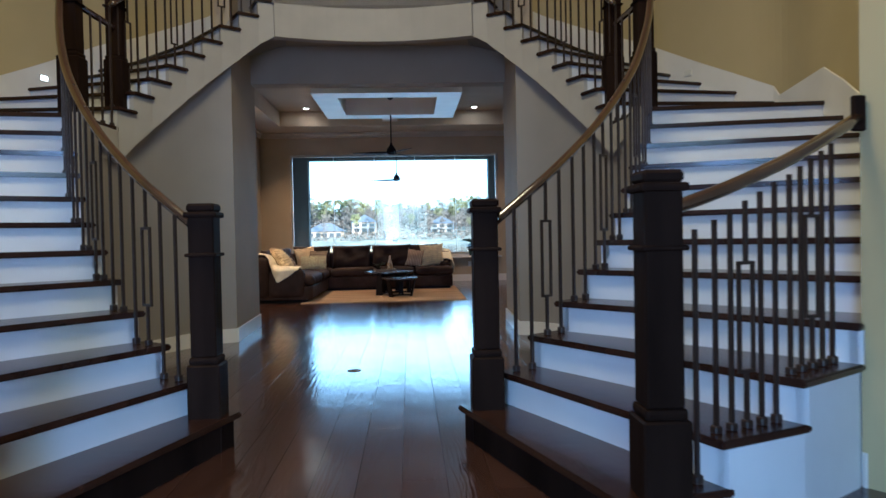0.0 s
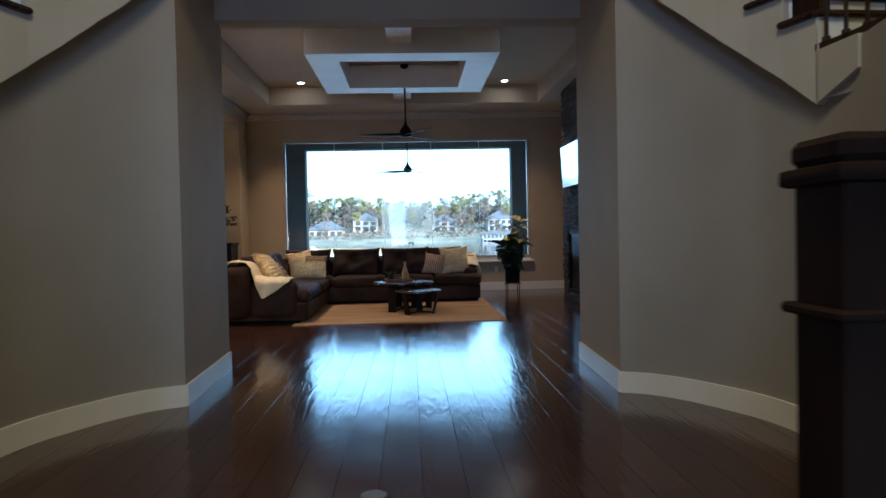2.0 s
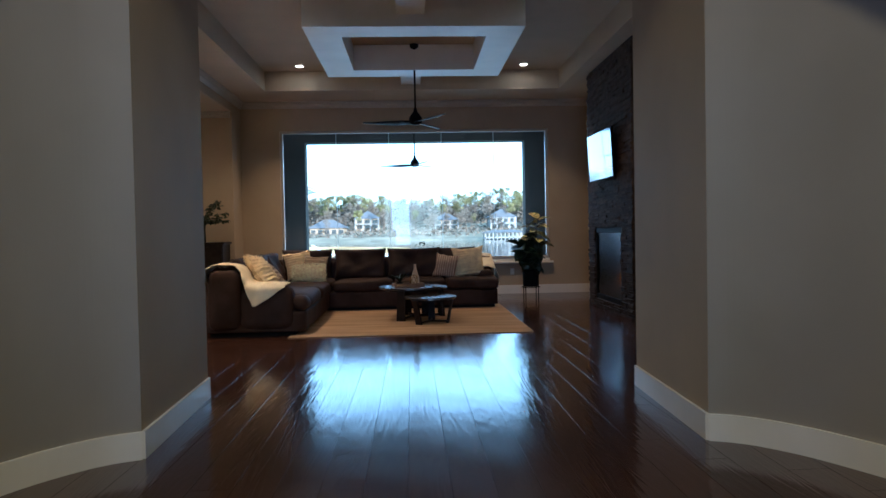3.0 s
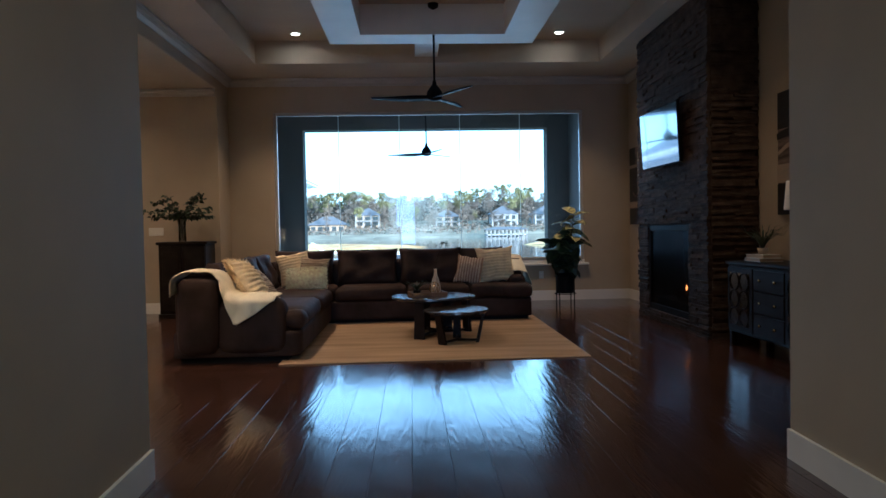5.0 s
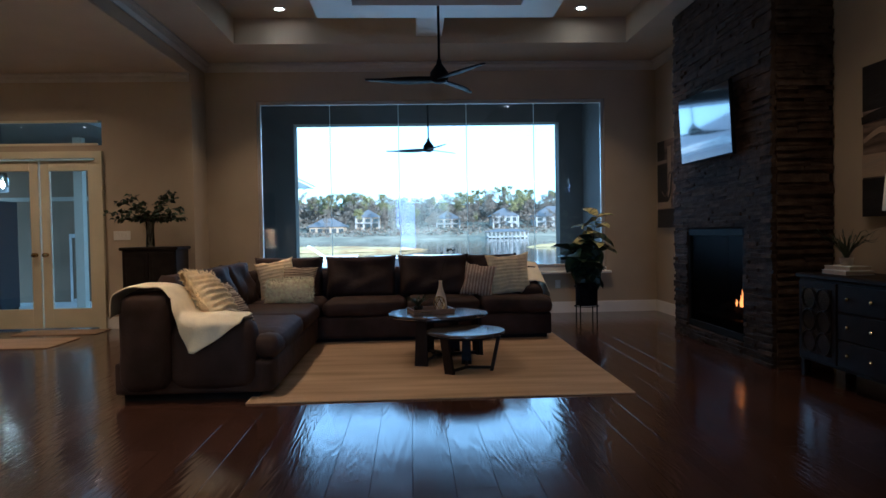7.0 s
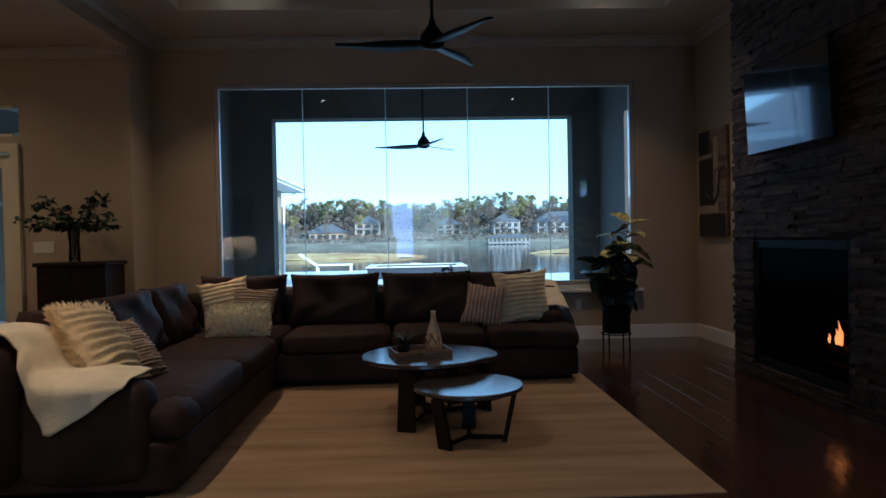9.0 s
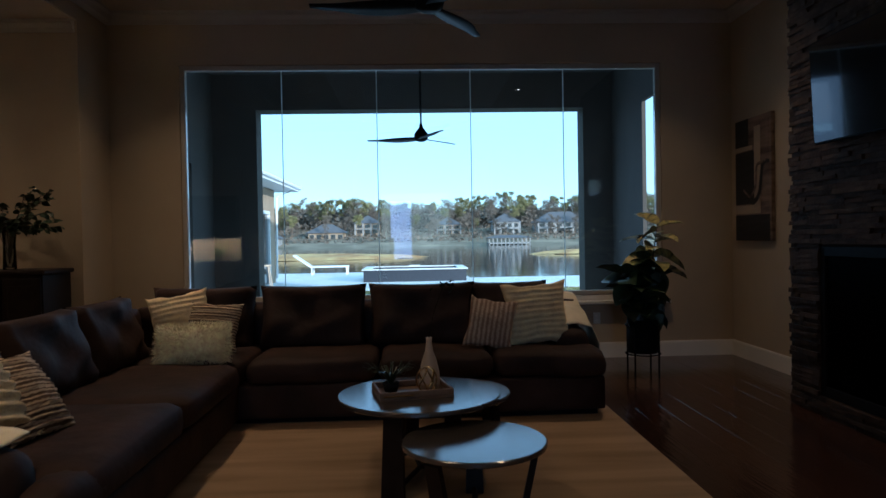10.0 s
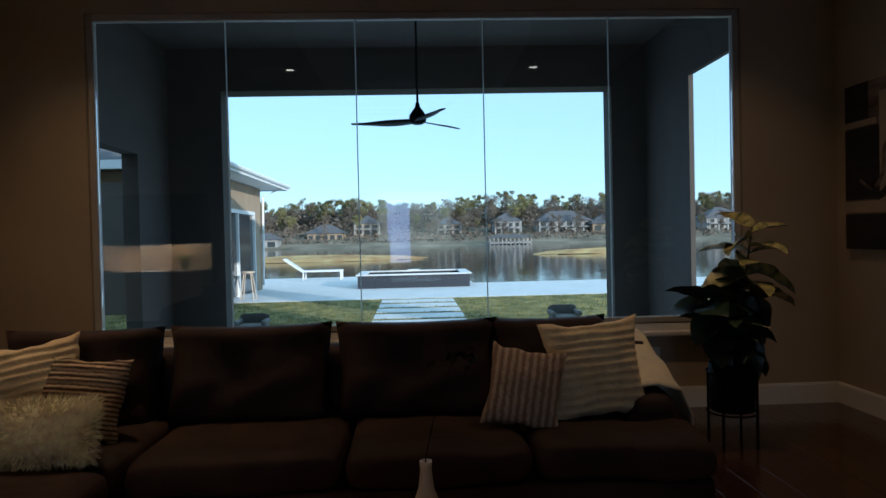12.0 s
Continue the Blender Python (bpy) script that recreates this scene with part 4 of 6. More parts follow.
def sofa():
    t = thing("sectional_sofa", "dark brown suede L-shaped sectional sofa with loose back cushions", "sofa")
    base = softbox(-2.9, 12.03, 0.05, 0.85, 13.05, 0.30, 0.03)
    part("base", base, SOFA, t, smooth=True)
    part("chaise_base", softbox(-2.9, 9.56, 0.05, -1.74, 12.03, 0.30, 0.03), SOFA, t, smooth=True)
    part("plinth", B(-2.85, 9.62, 0.0, -1.86, 12.4, 0.06), BLACK, t)
    part("plinth", B(-1.86, 12.1, 0.0, 0.80, 13.0, 0.06), BLACK, t)
    # arms, low and rolled, set back behind the seat fronts
    part("arm", softbox(-2.50, 9.50, 0.08, -1.86, 9.78, 0.60, 0.12, 0.015), SOFA, t, smooth=True)
    part("arm", softbox(0.58, 12.36, 0.08, 0.84, 13.05, 0.60, 0.12, 0.015), SOFA, t, smooth=True)
    # back frames
    part("back_frame", softbox(-2.95, 9.70, 0.1, -2.72, 13.08, 0.78, 0.1), SOFA, t, smooth=True)
    part("back_frame", softbox(-2.86, 9.48, 0.08, -2.46, 9.82, 0.82, 0.13, 0.015), SOFA, t, "rolled padded end of the sofa back", smooth=True)
    part("back_frame", softbox(-2.80, 12.84, 0.1, 0.86, 13.08, 0.80, 0.1), SOFA, t, smooth=True)
    # seat cushions; the outer two wrap round the front of their arms
    def seat(*boxes):
        bm = bmesh.new()
        for b in boxes:
            merge(bm, softbox(b[0], b[1], 0.29, b[2], b[3], b[4], 0.085, 0.022))
        part("seat_cushion", bm, SOFA, t, smooth=True)
    seat((-2.72, 9.76, -1.70, 10.86, 0.485), (-1.92, 9.56, -1.70, 9.95, 0.475))
    seat((-2.72, 10.87, -1.70, 12.0, 0.475))
    seat((-2.72, 12.01, -1.71, 12.86, 0.475))
    seat((-1.70, 12.0, -0.79, 12.86, 0.475))
    seat((-0.78, 12.0, 0.04, 12.86, 0.475))
    seat((0.05, 12.0, 0.60, 12.86, 0.48), (0.40, 11.99, 0.87, 12.42, 0.475))
    # back cushions
    for x, wd in ((-2.18, 0.82), (-1.32, 0.85), (-0.45, 0.86), (0.26, 0.62)):
        part("back_cushion", cushion(wd, 0.53, 0.27, 0.34, 14, wob=0.05), SOFA, t, smooth=True, loc=(x, 12.72, 0.685), rot=(76, 0, 0))
    for y, wd in ((10.3, 0.82), (11.12, 0.82), (11.92, 0.8)):
        part("back_cushion", cushion(wd, 0.51, 0.27, 0.34, 14, wob=0.05), SOFA, t, smooth=True, loc=(-2.6, y, 0.67), rot=(74, 0, 90))
    return t


sofa()


def pillow(name, label, at, w, h, th, m, tilt, turn, roll, ribs=0, fringe=False, ruffle=False):
    """A pillow that stands tilted back by tilt degrees, turned about the upright, and rolled in its own plane."""
    t = thing(name, label, "pillow")
    t.matrix_world = pose(*at, tilt, 0, turn) @ pose(0, 0, 0, 0, 0, roll)
    bm = cushion(w, h, th, 0.42, 22, 0.012, 0.07)
    if ribs:
        bmesh.ops.subdivide_edges(bm, edges=bm.edges[:], cuts=1, use_grid_fill=True)
        for v in bm.verts:
            edge = (1 - min(1, 2 * abs(v.co.x) / w) ** 6) * (1 - min(1, 2 * abs(v.co.y) / h) ** 6)
            v.co.z += math.copysign(0.014 if ruffle else 0.008, v.co.z) * math.sin(v.co.y * ribs + 2.2 * noise.noise(v.co * 6)) * max(0, edge)
    part("cover", bm, m, t, smooth=True)
    rnd = random.Random(5)
    f = bmesh.new()
    for k in range(4600 if fringe else 900 if ruffle else 260):
        s = rnd.choice((-1, 1))
        if fringe:
            u, v = rnd.uniform(-0.5, 0.5), rnd.uniform(-0.5, 0.5)
            zz = s * th / 2 * (max(0, 1 - 4 * u * u) * max(0, 1 - 4 * v * v)) ** 0.42
            L, wd = 0.036, 0.0035
        else:
            q = rnd.uniform(-0.47, 0.47)
            u, v = ((q, s * 0.478) if rnd.random() < 0.3 else (s * 0.478, q))
            zz, L, wd = 0.0, 0.016, 0.005
            if ruffle:
                zz, L, wd = rnd.uniform(-0.03, 0.03), 0.035, 0.012
        p = Vector((u * w, v * h, zz * 0.95))
        d = Vector((u * 2.2 + rnd.gauss(0, 0.35), v * 2.2 + rnd.gauss(0, 0.35), (s * 0.5 if fringe else 0) + rnd.gauss(0, 0.2))).normalized() * L
        side = Vector((rnd.gauss(0, 1), rnd.gauss(0, 1), 0)).normalized() * wd
        a, b, c = f.verts.new(p - side), f.verts.new(p + side), f.verts.new(p + d)
        f.faces.new((a, b, c))
    if fringe or ruffle:
        part("fur" if fringe else "ruffled_edge", f, m, t, kind="stuff")
    else:
        f.free()
    return t


pillow("throw_pillow", "cream ribbed square pillow in the sofa corner", (-2.27, 12.44, 0.71), 0.45, 0.45, 0.19, CREAMF, 74, 14, 9, ribs=150)
pillow("throw_pillow", "tan ribbed square pillow in the sofa corner", (-2.01, 12.36, 0.665), 0.42, 0.40, 0.16, CREAMR, 70, -6, -4, ribs=190)
pillow("lumbar_pillow", "shaggy cream fur lumbar pillow on the sofa", (-2.05, 12.02, 0.60), 0.50, 0.27, 0.17, FUR, 66, 0, 2, fringe=True)
pillow("throw_pillow", "tan pillow with upright ribs on the sofa seat", (0.06, 12.36, 0.65), 0.38, 0.40, 0.16, CREAMV, 72, -8, -9)
pillow("throw_pillow", "large cream ribbed pillow beside the sofa arm", (0.44, 12.50, 0.70), 0.52, 0.51, 0.18, CREAMF, 74, 4, 3, ribs=150)
pillow("throw_pillow", "cream shaggy ruffled pillow against the sofa end arm", (-2.31, 10.02, 0.725), 0.44, 0.50, 0.20, CREAMF, 54, 80, -6, ribs=120, ruffle=True)
pillow("throw_pillow", "tan ribbed pillow against the sofa end arm", (-2.22, 10.24, 0.65), 0.42, 0.44, 0.13, CREAMR, 54, 82, -4, ribs=215)


def throw_blanket():
    """A throw over the padded back end, down its inner side and along the arm, with a corner hanging in front."""
    t = thing("throw_blanket", "ivory woven throw blanket draped over the sofa back and end arm", "blanket")
    prof = smooth_line([(-2.90, 0.62), (-2.89, 0.76), (-2.80, 0.83), (-2.66, 0.845), (-2.52, 0.82), (-2.44, 0.74), (-2.40, 0.65), (-2.32, 0.615), (-2.18, 0.612), (-2.08, 0.612), (-2.0, 0.61), (-1.94, 0.60)], 4)
    bm = bmesh.new()
    nv = 34
    g = []
    for i, (x, z) in enumerate(prof):
        if x < -2.44:
            drop = 0.03 + 0.03 * (x + 2.9)
        elif x < -2.31:
            drop = 0.05 + 1.45 * (x + 2.44)
        else:
            drop = 0.24 * (-1.94 - x) / 0.37
        edge = 0.12 * max(0.0, (x + 2.2) / 0.26) if x > -2.2 else 0.0
        top = 0.34 - edge
        flat = x < -2.45
        row = []
        for j in range(nv + 1):
            q = (top + 0.03 * flat if flat else top + 0.05 + max(0.0, drop)) * j / nv
            if q < top:
                y, zz = 9.92 - edge - q, z
            elif q < top + 0.08:
                k = (q - top) / 0.08 * math.pi / 2
                y, zz = 9.58 - 0.095 * math.sin(k), z - 0.06 * (1 - math.cos(k))
            else:
                y, zz = 9.485, z - 0.06 - (q - top - 0.08)
            fold = 0.014 * abs(math.sin(i * 0.55 + q * 7)) * min(1.0, q * 5) + 0.010 * noise.noise((x * 7, q * 7, 1))
            row.append(bm.verts.new((x + (0.012 * math.sin(q * 16) if x > -2.5 else 0), y - (fold if q > top + 0.05 else 0), zz + (fold if q <= top + 0.05 else 0) + 0.012)))
        g.append(row)
    for a, b in zip(g, g[1:]):
        for j in range(nv):
            bm.faces.new((a[j], b[j], b[j + 1], a[j + 1]))
    bmesh.ops.recalc_face_normals(bm, faces=bm.faces[:])
    ob = part("cloth", bm, THROW, t, smooth=True)
    sol = ob.modifiers.new("thickness", "SOLIDIFY")
    sol.thickness = 0.008
    sol.offset = 0.0


throw_blanket()
t = thing("throw_blanket", "ivory throw folded over the sofa back corner", "blanket")
bm = bmesh.new()
rows = []
for i in range(12):
    u = i / 11
    y = 12.44 + 0.65 * u
    rows.append([bm.verts.new((x, y, z + 0.01 * math.sin(u * 14 + k))) for k, (x, z) in enumerate(((0.55, 0.50 + 0.3 * u), (0.62, 0.615 + 0.23 * u), (0.74, 0.625 + 0.21 * u), (0.86, 0.60 + 0.22 * u), (0.915, 0.48 + 0.12 * u), (0.92, 0.34)))])
for a, b in zip(rows, rows[1:]):
    for k in range(5):
        bm.faces.new((a[k], a[k + 1], b[k + 1], b[k]))
ex = bmesh.ops.extrude_face_region(bm, geom=bm.faces[:])
for v in ex["geom"]:
    if isinstance(v, bmesh.types.BMVert):
        v.co.z -= 0.012
bmesh.ops.recalc_face_normals(bm, faces=bm.faces[:])
part("cloth", bm, THROW, t, smooth=True)


def leg_frame(t, pts, z, w, th, m, flare):
    """Three splayed slab legs under a round top; pts are their feet."""
    for fx, fy in pts:
        d = Vector((fx, fy, 0))
        top = Vector((fx * flare, fy * flare, z))
        s = Vector((-fy, fx, 0)).normalized() * w / 2
        o = Vector((fx, fy, 0)).normalized() * th / 2
        bm = bmesh.new()
        lo = [bm.verts.new(d + a * s + b * o) for a, b in ((-1, -1), (1, -1), (1, 1), (-1, 1))]
        hi = [bm.verts.new(top + a * s * 0.8 + b * o) for a, b in ((-1, -1), (1, -1), (1, 1), (-1, 1))]
        bm.faces.new(lo[::-1])
        bm.faces.new(hi)
        for i in range(4):
            bm.faces.new((lo[i], lo[(i + 1) % 4], hi[(i + 1) % 4], hi[i]))
        part("leg", bm, m, t)
    bm = bmesh.new()
    for fx, fy in pts:
        tube([(0, 0, 0.022), (fx * 0.95, fy * 0.95, 0.022)], 0.014, 6, bm)
    part("brace", bm, m, t)


def round_table(at, r, z, feet, label, w=0.11, flare=0.95):
    t = thing("coffee_table", label, "coffee table", (at[0], at[1], 0.014), group="nest of round coffee tables")
    h = z - 0.014
    part("tabletop", lathe([(0, h - 0.03), (r - 0.015, h - 0.03), (r, h - 0.022), (r, h - 0.006), (r - 0.006, h), (0, h)], 64), TABLETOP, t)
    part("apron", lathe([(0, h - 0.06), (r * 0.72, h - 0.06), (r * 0.72, h - 0.03), (0, h - 0.03)], 40), TABLELEG, t)
    leg_frame(t, feet, h - 0.035, w, 0.03, TABLELEG, flare)
    return t


round_table((-0.495, 11.0), 0.45, 0.45, ((-0.14, -0.40), (0.41, 0.14), (-0.06, 0.42)), "round dark wood coffee table with polished top and slab legs", 0.12)
round_table((-0.245, 10.40), 0.34, 0.36, ((-0.155, -0.19), (0.217, -0.045), (0.02, 0.25)), "smaller round dark coffee table tucked beside the larger one", 0.09, 1.3)
round_table((-0.35, 11.07), 0.37, 0.438, ((0.30, 0.05), (-0.2, 0.24), (0.06, 0.28)), "round dark coffee table half under the larger one")

# tray, vase, knot, small plant on the table
t = thing("serving_tray", "square brown wooden tray with low rim on the coffee table", "tray", (-0.535, 10.98, 0.451), 12)
part("base", B(-0.20, -0.15, 0, 0.20, 0.15, 0.012), TRAYM, t)
for a in ((-0.20, -0.15, 0.20, -0.135), (-0.20, 0.135, 0.20, 0.15), (-0.20, -0.135, -0.185, 0.135), (0.185, -0.135, 0.20, 0.135)):
    part("rim", B(a[0], a[1], 0.0125, a[2], a[3], 0.045, 0.003), TRAYM, t)
for x in (-0.02, 0.03):
    part("handle", tube([(x * 8 / 5 - 0.15, -0.153, 0.025), (x * 8 / 5 - 0.11, -0.165, 0.027), (x * 8 / 5 - 0.07, -0.153, 0.025)], 0.004, 6), BRASS, t)
t = thing("bottle_vase", "matt beige ceramic bottle vase with a narrow neck on the tray", "vase", (-0.435, 11.04, 0.464))
part("body", lathe([(0, 0), (0.05, 0), (0.058, 0.03), (0.056, 0.09), (0.04, 0.16), (0.022, 0.21), (0.016, 0.26), (0.018, 0.285), (0.012, 0.285), (0.011, 0.2), (0, 0.19)], 28), CERAMIC, t, smooth=True)
t = thing("knot_ornament", "looped brass wire ornament standing on the tray", "ornament", (-0.455, 10.91, 0.464))
for k in range(3):
    part("loop", tube([(0.055 * math.cos(a), 0.02 * math.sin(a * 2), 0.075 + 0.068 * math.sin(a)) for a in [2 * math.pi * i / 28 for i in range(29)]], 0.0045, 6), BRASS, t, smooth=True, rot=(0, 0, 60 * k))


def spiky(t, n, length, r0, m, z=0.0, seed=1, width=0.008, up=0.8):
    rnd = random.Random(seed)
    for k in range(n):
        a = 2 * math.pi * k / n + rnd.uniform(-0.2, 0.2)
        L = length * rnd.uniform(0.7, 1.1)
        bm = bmesh.new()
        prev = None
        for i in range(7):
            u = i / 6
            r = r0 + L * u * (0.45 + 0.4 * u)
            h = z + L * up * (u - 0.45 * u * u * rnd.uniform(0.6, 1.5))
            wv = width * (1 - u) ** 0.7 + 0.0006
            c = Vector((r * math.cos(a), r * math.sin(a), h))
            s = Vector((-math.sin(a), math.cos(a), 0)) * wv
            row = [bm.verts.new(c - s), bm.verts.new(c + Vector((0, 0, -wv * 0.5))), bm.verts.new(c + s)]
            if prev:
                bm.faces.new((prev[0], prev[1], row[1], row[0]))
                bm.faces.new((prev[1], prev[2], row[2], row[1]))
            prev = row
        part("leaf", bm, m, t, smooth=True)


t = thing("potted_plant", "small spiky green plant in a dark pot on the tray", "plant", (-0.65, 10.99, 0.464))
part("pot", lathe([(0, 0), (0.035, 0), (0.048, 0.05), (0.044, 0.05), (0.04, 0.04), (0, 0.04)], 20), BLACK, t, smooth=True)
spiky(t, 44, 0.17, 0.008, LEAF, 0.04, 3, 0.007, 1.15)


def leaf_mesh(length, width, m, name, curl=0.25, n=8):
    bm = bmesh.new()
    prev = None
    for i in range(n + 1):
        u = i / n
        wd = width * (math.sin(math.pi * min(1, u ** 0.8)) ** 0.7) + 0.001
        c = Vector((length * u, 0, -curl * length * u * u))
        row = [bm.verts.new(c + Vector((0, -wd / 2, 0.18 * wd + 0.006 * math.sin(u * 17)))), bm.verts.new(c), bm.verts.new(c + Vector((0, wd / 2, 0.18 * wd + 0.006 * math.cos(u * 15))))]
        if prev:
            bm.faces.new((prev[0], prev[1], row[1], row[0]))
            bm.faces.new((prev[1], prev[2], row[2], row[1]))
        prev = row
    me = bpy.data.meshes.new(name)
    bm.to_mesh(me)
    bm.free()
    me.polygons.foreach_set("use_smooth", [True] * len(me.polygons))
    me.materials.append(m)
    return me


# large-leaved plant on its stand
t = thing("fiddle_leaf_plant", "tall big-leaved green plant in a dark pot on a metal stand", "plant", (1.62, 13.51, 0.0))
part("pot", lathe([(0, 0.20), (0.135, 0.20), (0.14, 0.24), (0.145, 0.51), (0.135, 0.51), (0.13, 0.48), (0, 0.48)], 28), BLACK, t, "black cylindrical planter", smooth=True)
for k in range(4):
    a = math.pi / 4 + k * math.pi / 2
    part("leg", tube([(0.158 * math.cos(a), 0.158 * math.sin(a), 0), (0.158 * math.cos(a), 0.158 * math.sin(a), 0.46)], 0.009, 6), BLACK, t)
for z in (0.19, 0.455):
    part("stand_ring", tube([(0.158 * math.cos(a), 0.158 * math.sin(a), z) for a in [2 * math.pi * i / 24 for i in range(25)]], 0.007, 6), BLACK, t)
part("soil", lathe([(0, 0.49), (0.13, 0.485)], 20), MORTAR, t)
LB, LV = leaf_mesh(0.26, 0.215, LEAF, "leaf"), leaf_mesh(0.30, 0.19, LEAFV, "leaf_variegated")
rnd = random.Random(11)
# (top of the stem, lowest leaf, leaves, drooping)
for k, (tx, ty, th, z0, nl, vary) in enumerate(((0.15, 0.0, 1.40, 0.98, 15, True), (-0.24, -0.06, 0.98, 0.62, 17, False), (0.12, -0.06, 1.04, 0.60, 22, False), (0.02, 0.12, 1.0, 0.62, 12, False), (-0.05, -0.13, 0.86, 0.58, 10, False))):
    part("stem", tube([(0, 0, 0.48), (tx * 0.35, ty * 0.4, 0.75), (tx, ty, th)], [0.013, 0.010, 0.005], 6), STEM, t, smooth=True)
    for i in range(nl):
        u = (i + 0.5) / nl
        z = z0 + (th - z0) * u
        f = max(0.0, (z - 0.55) / (th - 0.55))
        lf = new("leaf", LV if vary else LB)
        lf.location = (tx * f, ty * f, z)
        a = i * 2.399 + k
        if vary:
            lf.rotation_euler = (rnd.uniform(-0.5, 0.5), rnd.uniform(-0.35, 0.45) - 0.35 * u, a)
        else:
            lf.rotation_euler = (rnd.uniform(-0.9, 0.9), rnd.uniform(-0.7, 1.2), a)
        sc = rnd.uniform(0.9, 1.25) * (1.0 - 0.2 * u)
        lf.scale = (sc, sc, sc)
        lf.parent = t

# a thin leafy twig standing in the bottle vase
t = thing("leafy_twig", "thin dark twig with small leaves in the bottle vase", "twig", (-0.435, 11.04, 0.70))
TWIG = mat("near_black_twig", (0.007, 0.009, 0.006), 0.7, vary=0.3, scale=20, spec=0.1)
TL = leaf_mesh(0.036, 0.022, TWIG, "twig_leaf", 0.2, 4)
rnd = random.Random(3)
for tx, ty, tz in ((0.09, 0.02, 0.34),):
    b = part("twig", tube([(0, 0, -0.15), (0.0, 0.0, 0.06), (tx * 0.4, ty, tz * 0.6), (tx, ty, tz)], [0.0025, 0.0025, 0.002, 0.0012], 5), TWIG, t)
    for i in range(12):
        lf = new("leaf", TL)
        lf.location = (tx + rnd.uniform(-0.06, 0.06), ty + rnd.uniform(-0.03, 0.03), tz + rnd.uniform(-0.03, 0.025))
        lf.rotation_euler = (rnd.uniform(-1, 1), rnd.uniform(-0.8, 0.8), rnd.uniform(0, 6.28))
        lf.parent = b

# cabinet, vase with branches
t = thing("side_cabinet", "dark espresso tall wooden cabinet against the side room wall", "cabinet", (-3.97, 13.36, 0))
part("body", B(-0.33, -0.24, 0.06, 0.33, 0.24, 1.05, 0.006), CABINET, t)
part("top", B(-0.36, -0.27, 1.05, 0.36, 0.25, 1.09, 0.01), CABINET, t)
part("base", B(-0.35, -0.26, 0.0, 0.35, 0.25, 0.06, 0.006), CABINET, t)
for s in (-1, 1):
    d = part("door", B(min(0.005 * s, 0.32 * s), -0.26, 0.1, max(0.005 * s, 0.32 * s), -0.242, 1.02, 0.004), CABINET, t)
    part("door_panel", B(min(0.05 * s, 0.275 * s), -0.266, 0.16, max(0.05 * s, 0.275 * s), -0.2605, 0.96, 0.004), CABINET, d)
    part("knob", lathe([(0, 0), (0.008, 0), (0.014, 0.015), (0, 0.022)], 12), BRASS, d, loc=(0.03 * s, -0.262, 0.6), rot=(90, 0, 0))
t = thing("glass_vase", "clear glass vase of dark green leafy branches on the cabinet", "vase", (-4.03, 13.34, 1.09))
part("glass", lathe([(0, 0), (0.05, 0), (0.055, 0.02), (0.048, 0.2), (0.06, 0.38), (0.057, 0.38), (0.045, 0.2), (0.05, 0.02), (0, 0.015)], 24), VASEG, t, smooth=True)
SL = leaf_mesh(0.075, 0.05, LEAF, "small_leaf", 0.2, 4)
rnd = random.Random(4)
for k in range(21):
    a = k * 2.4
    out = rnd.uniform(0.28, 0.62) * (1.15 if k % 3 == 0 else 0.8)
    hgt = rnd.uniform(0.45, 0.86) - out * 0.3
    tip = Vector((out * math.cos(a), out * 0.6 * math.sin(a), hgt))
    pts = [Vector((0, 0, 0.05)), Vector((tip.x * 0.15, tip.y * 0.15, 0.34)), Vector((tip.x * 0.6, tip.y * 0.6, 0.34 + (tip.z - 0.34) * 0.8)), tip]
    b = part("branch", tube(pts, [0.004, 0.0035, 0.003, 0.002], 5), STEM, t)
    for i in range(14):
        u = 0.35 + 0.65 * i / 13
        q = u * 3
        j = min(2, int(q))
        p = pts[j].lerp(pts[j + 1], q - j)
        lf = new("leaf", SL)
        lf.location = p
        lf.rotation_euler = (rnd.uniform(-1, 1), rnd.uniform(-0.8, 0.8), a + rnd.uniform(-1.6, 1.6))
        lf.parent = b


def wall_plate(name, label, cat, at, rz, w, h, n=1, toggles=True):
    t = thing(name, label, cat, at, rz)
    part("plate", B(-w / 2, -0.006, -h / 2, w / 2, 0, h / 2, 0.002), PLATE, t)
    for k in range(n):
        x = (k - (n - 1) / 2) * 0.046
        if toggles:
            part("toggle", B(x - 0.008, -0.012, -0.02, x + 0.008, -0.0065, 0.02, 0.002), PLATE, t)
        else:
            for z in (-0.022, 0.022):
                part("socket", lathe([(0, 0), (0.015, 0), (0.015, 0.002), (0, 0.002)], 14), TRIM, t, loc=(x, -0.0065, z), rot=(90, 0, 0))


wall_plate("light_switch", "white four-gang light switch plate on the wall", "light switch", (-4.55, 13.748, 1.24), 0, 0.22, 0.12, 4)
wall_plate("wall_outlet", "white electric outlet plate low on the wall", "outlet", (1.42, YW - 0.002, 0.42), 0, 0.075, 0.12, 1, False)

# ---- chimney breast with ledger stone ----
CX, CYA, CYB = 2.38, 10.17, 12.30
FY0, FY1, FZ0, FZ1 = 10.64, 11.94, 0.14, 1.20
w = bmesh.new()
B(CX, CYA, 0, XR, FY0, 3.65, bm=w)
B(CX, FY1, 0, XR, CYB, 3.65, bm=w)
B(CX, FY0, 0, XR, FY1, FZ0, bm=w)
B(CX, FY0, FZ1, XR, FY1, 3.65, bm=w)
B(XR - 0.06, FY0, FZ0, XR, FY1, FZ1, bm=w)
chim = structure("chimney_wall", w, MORTAR)

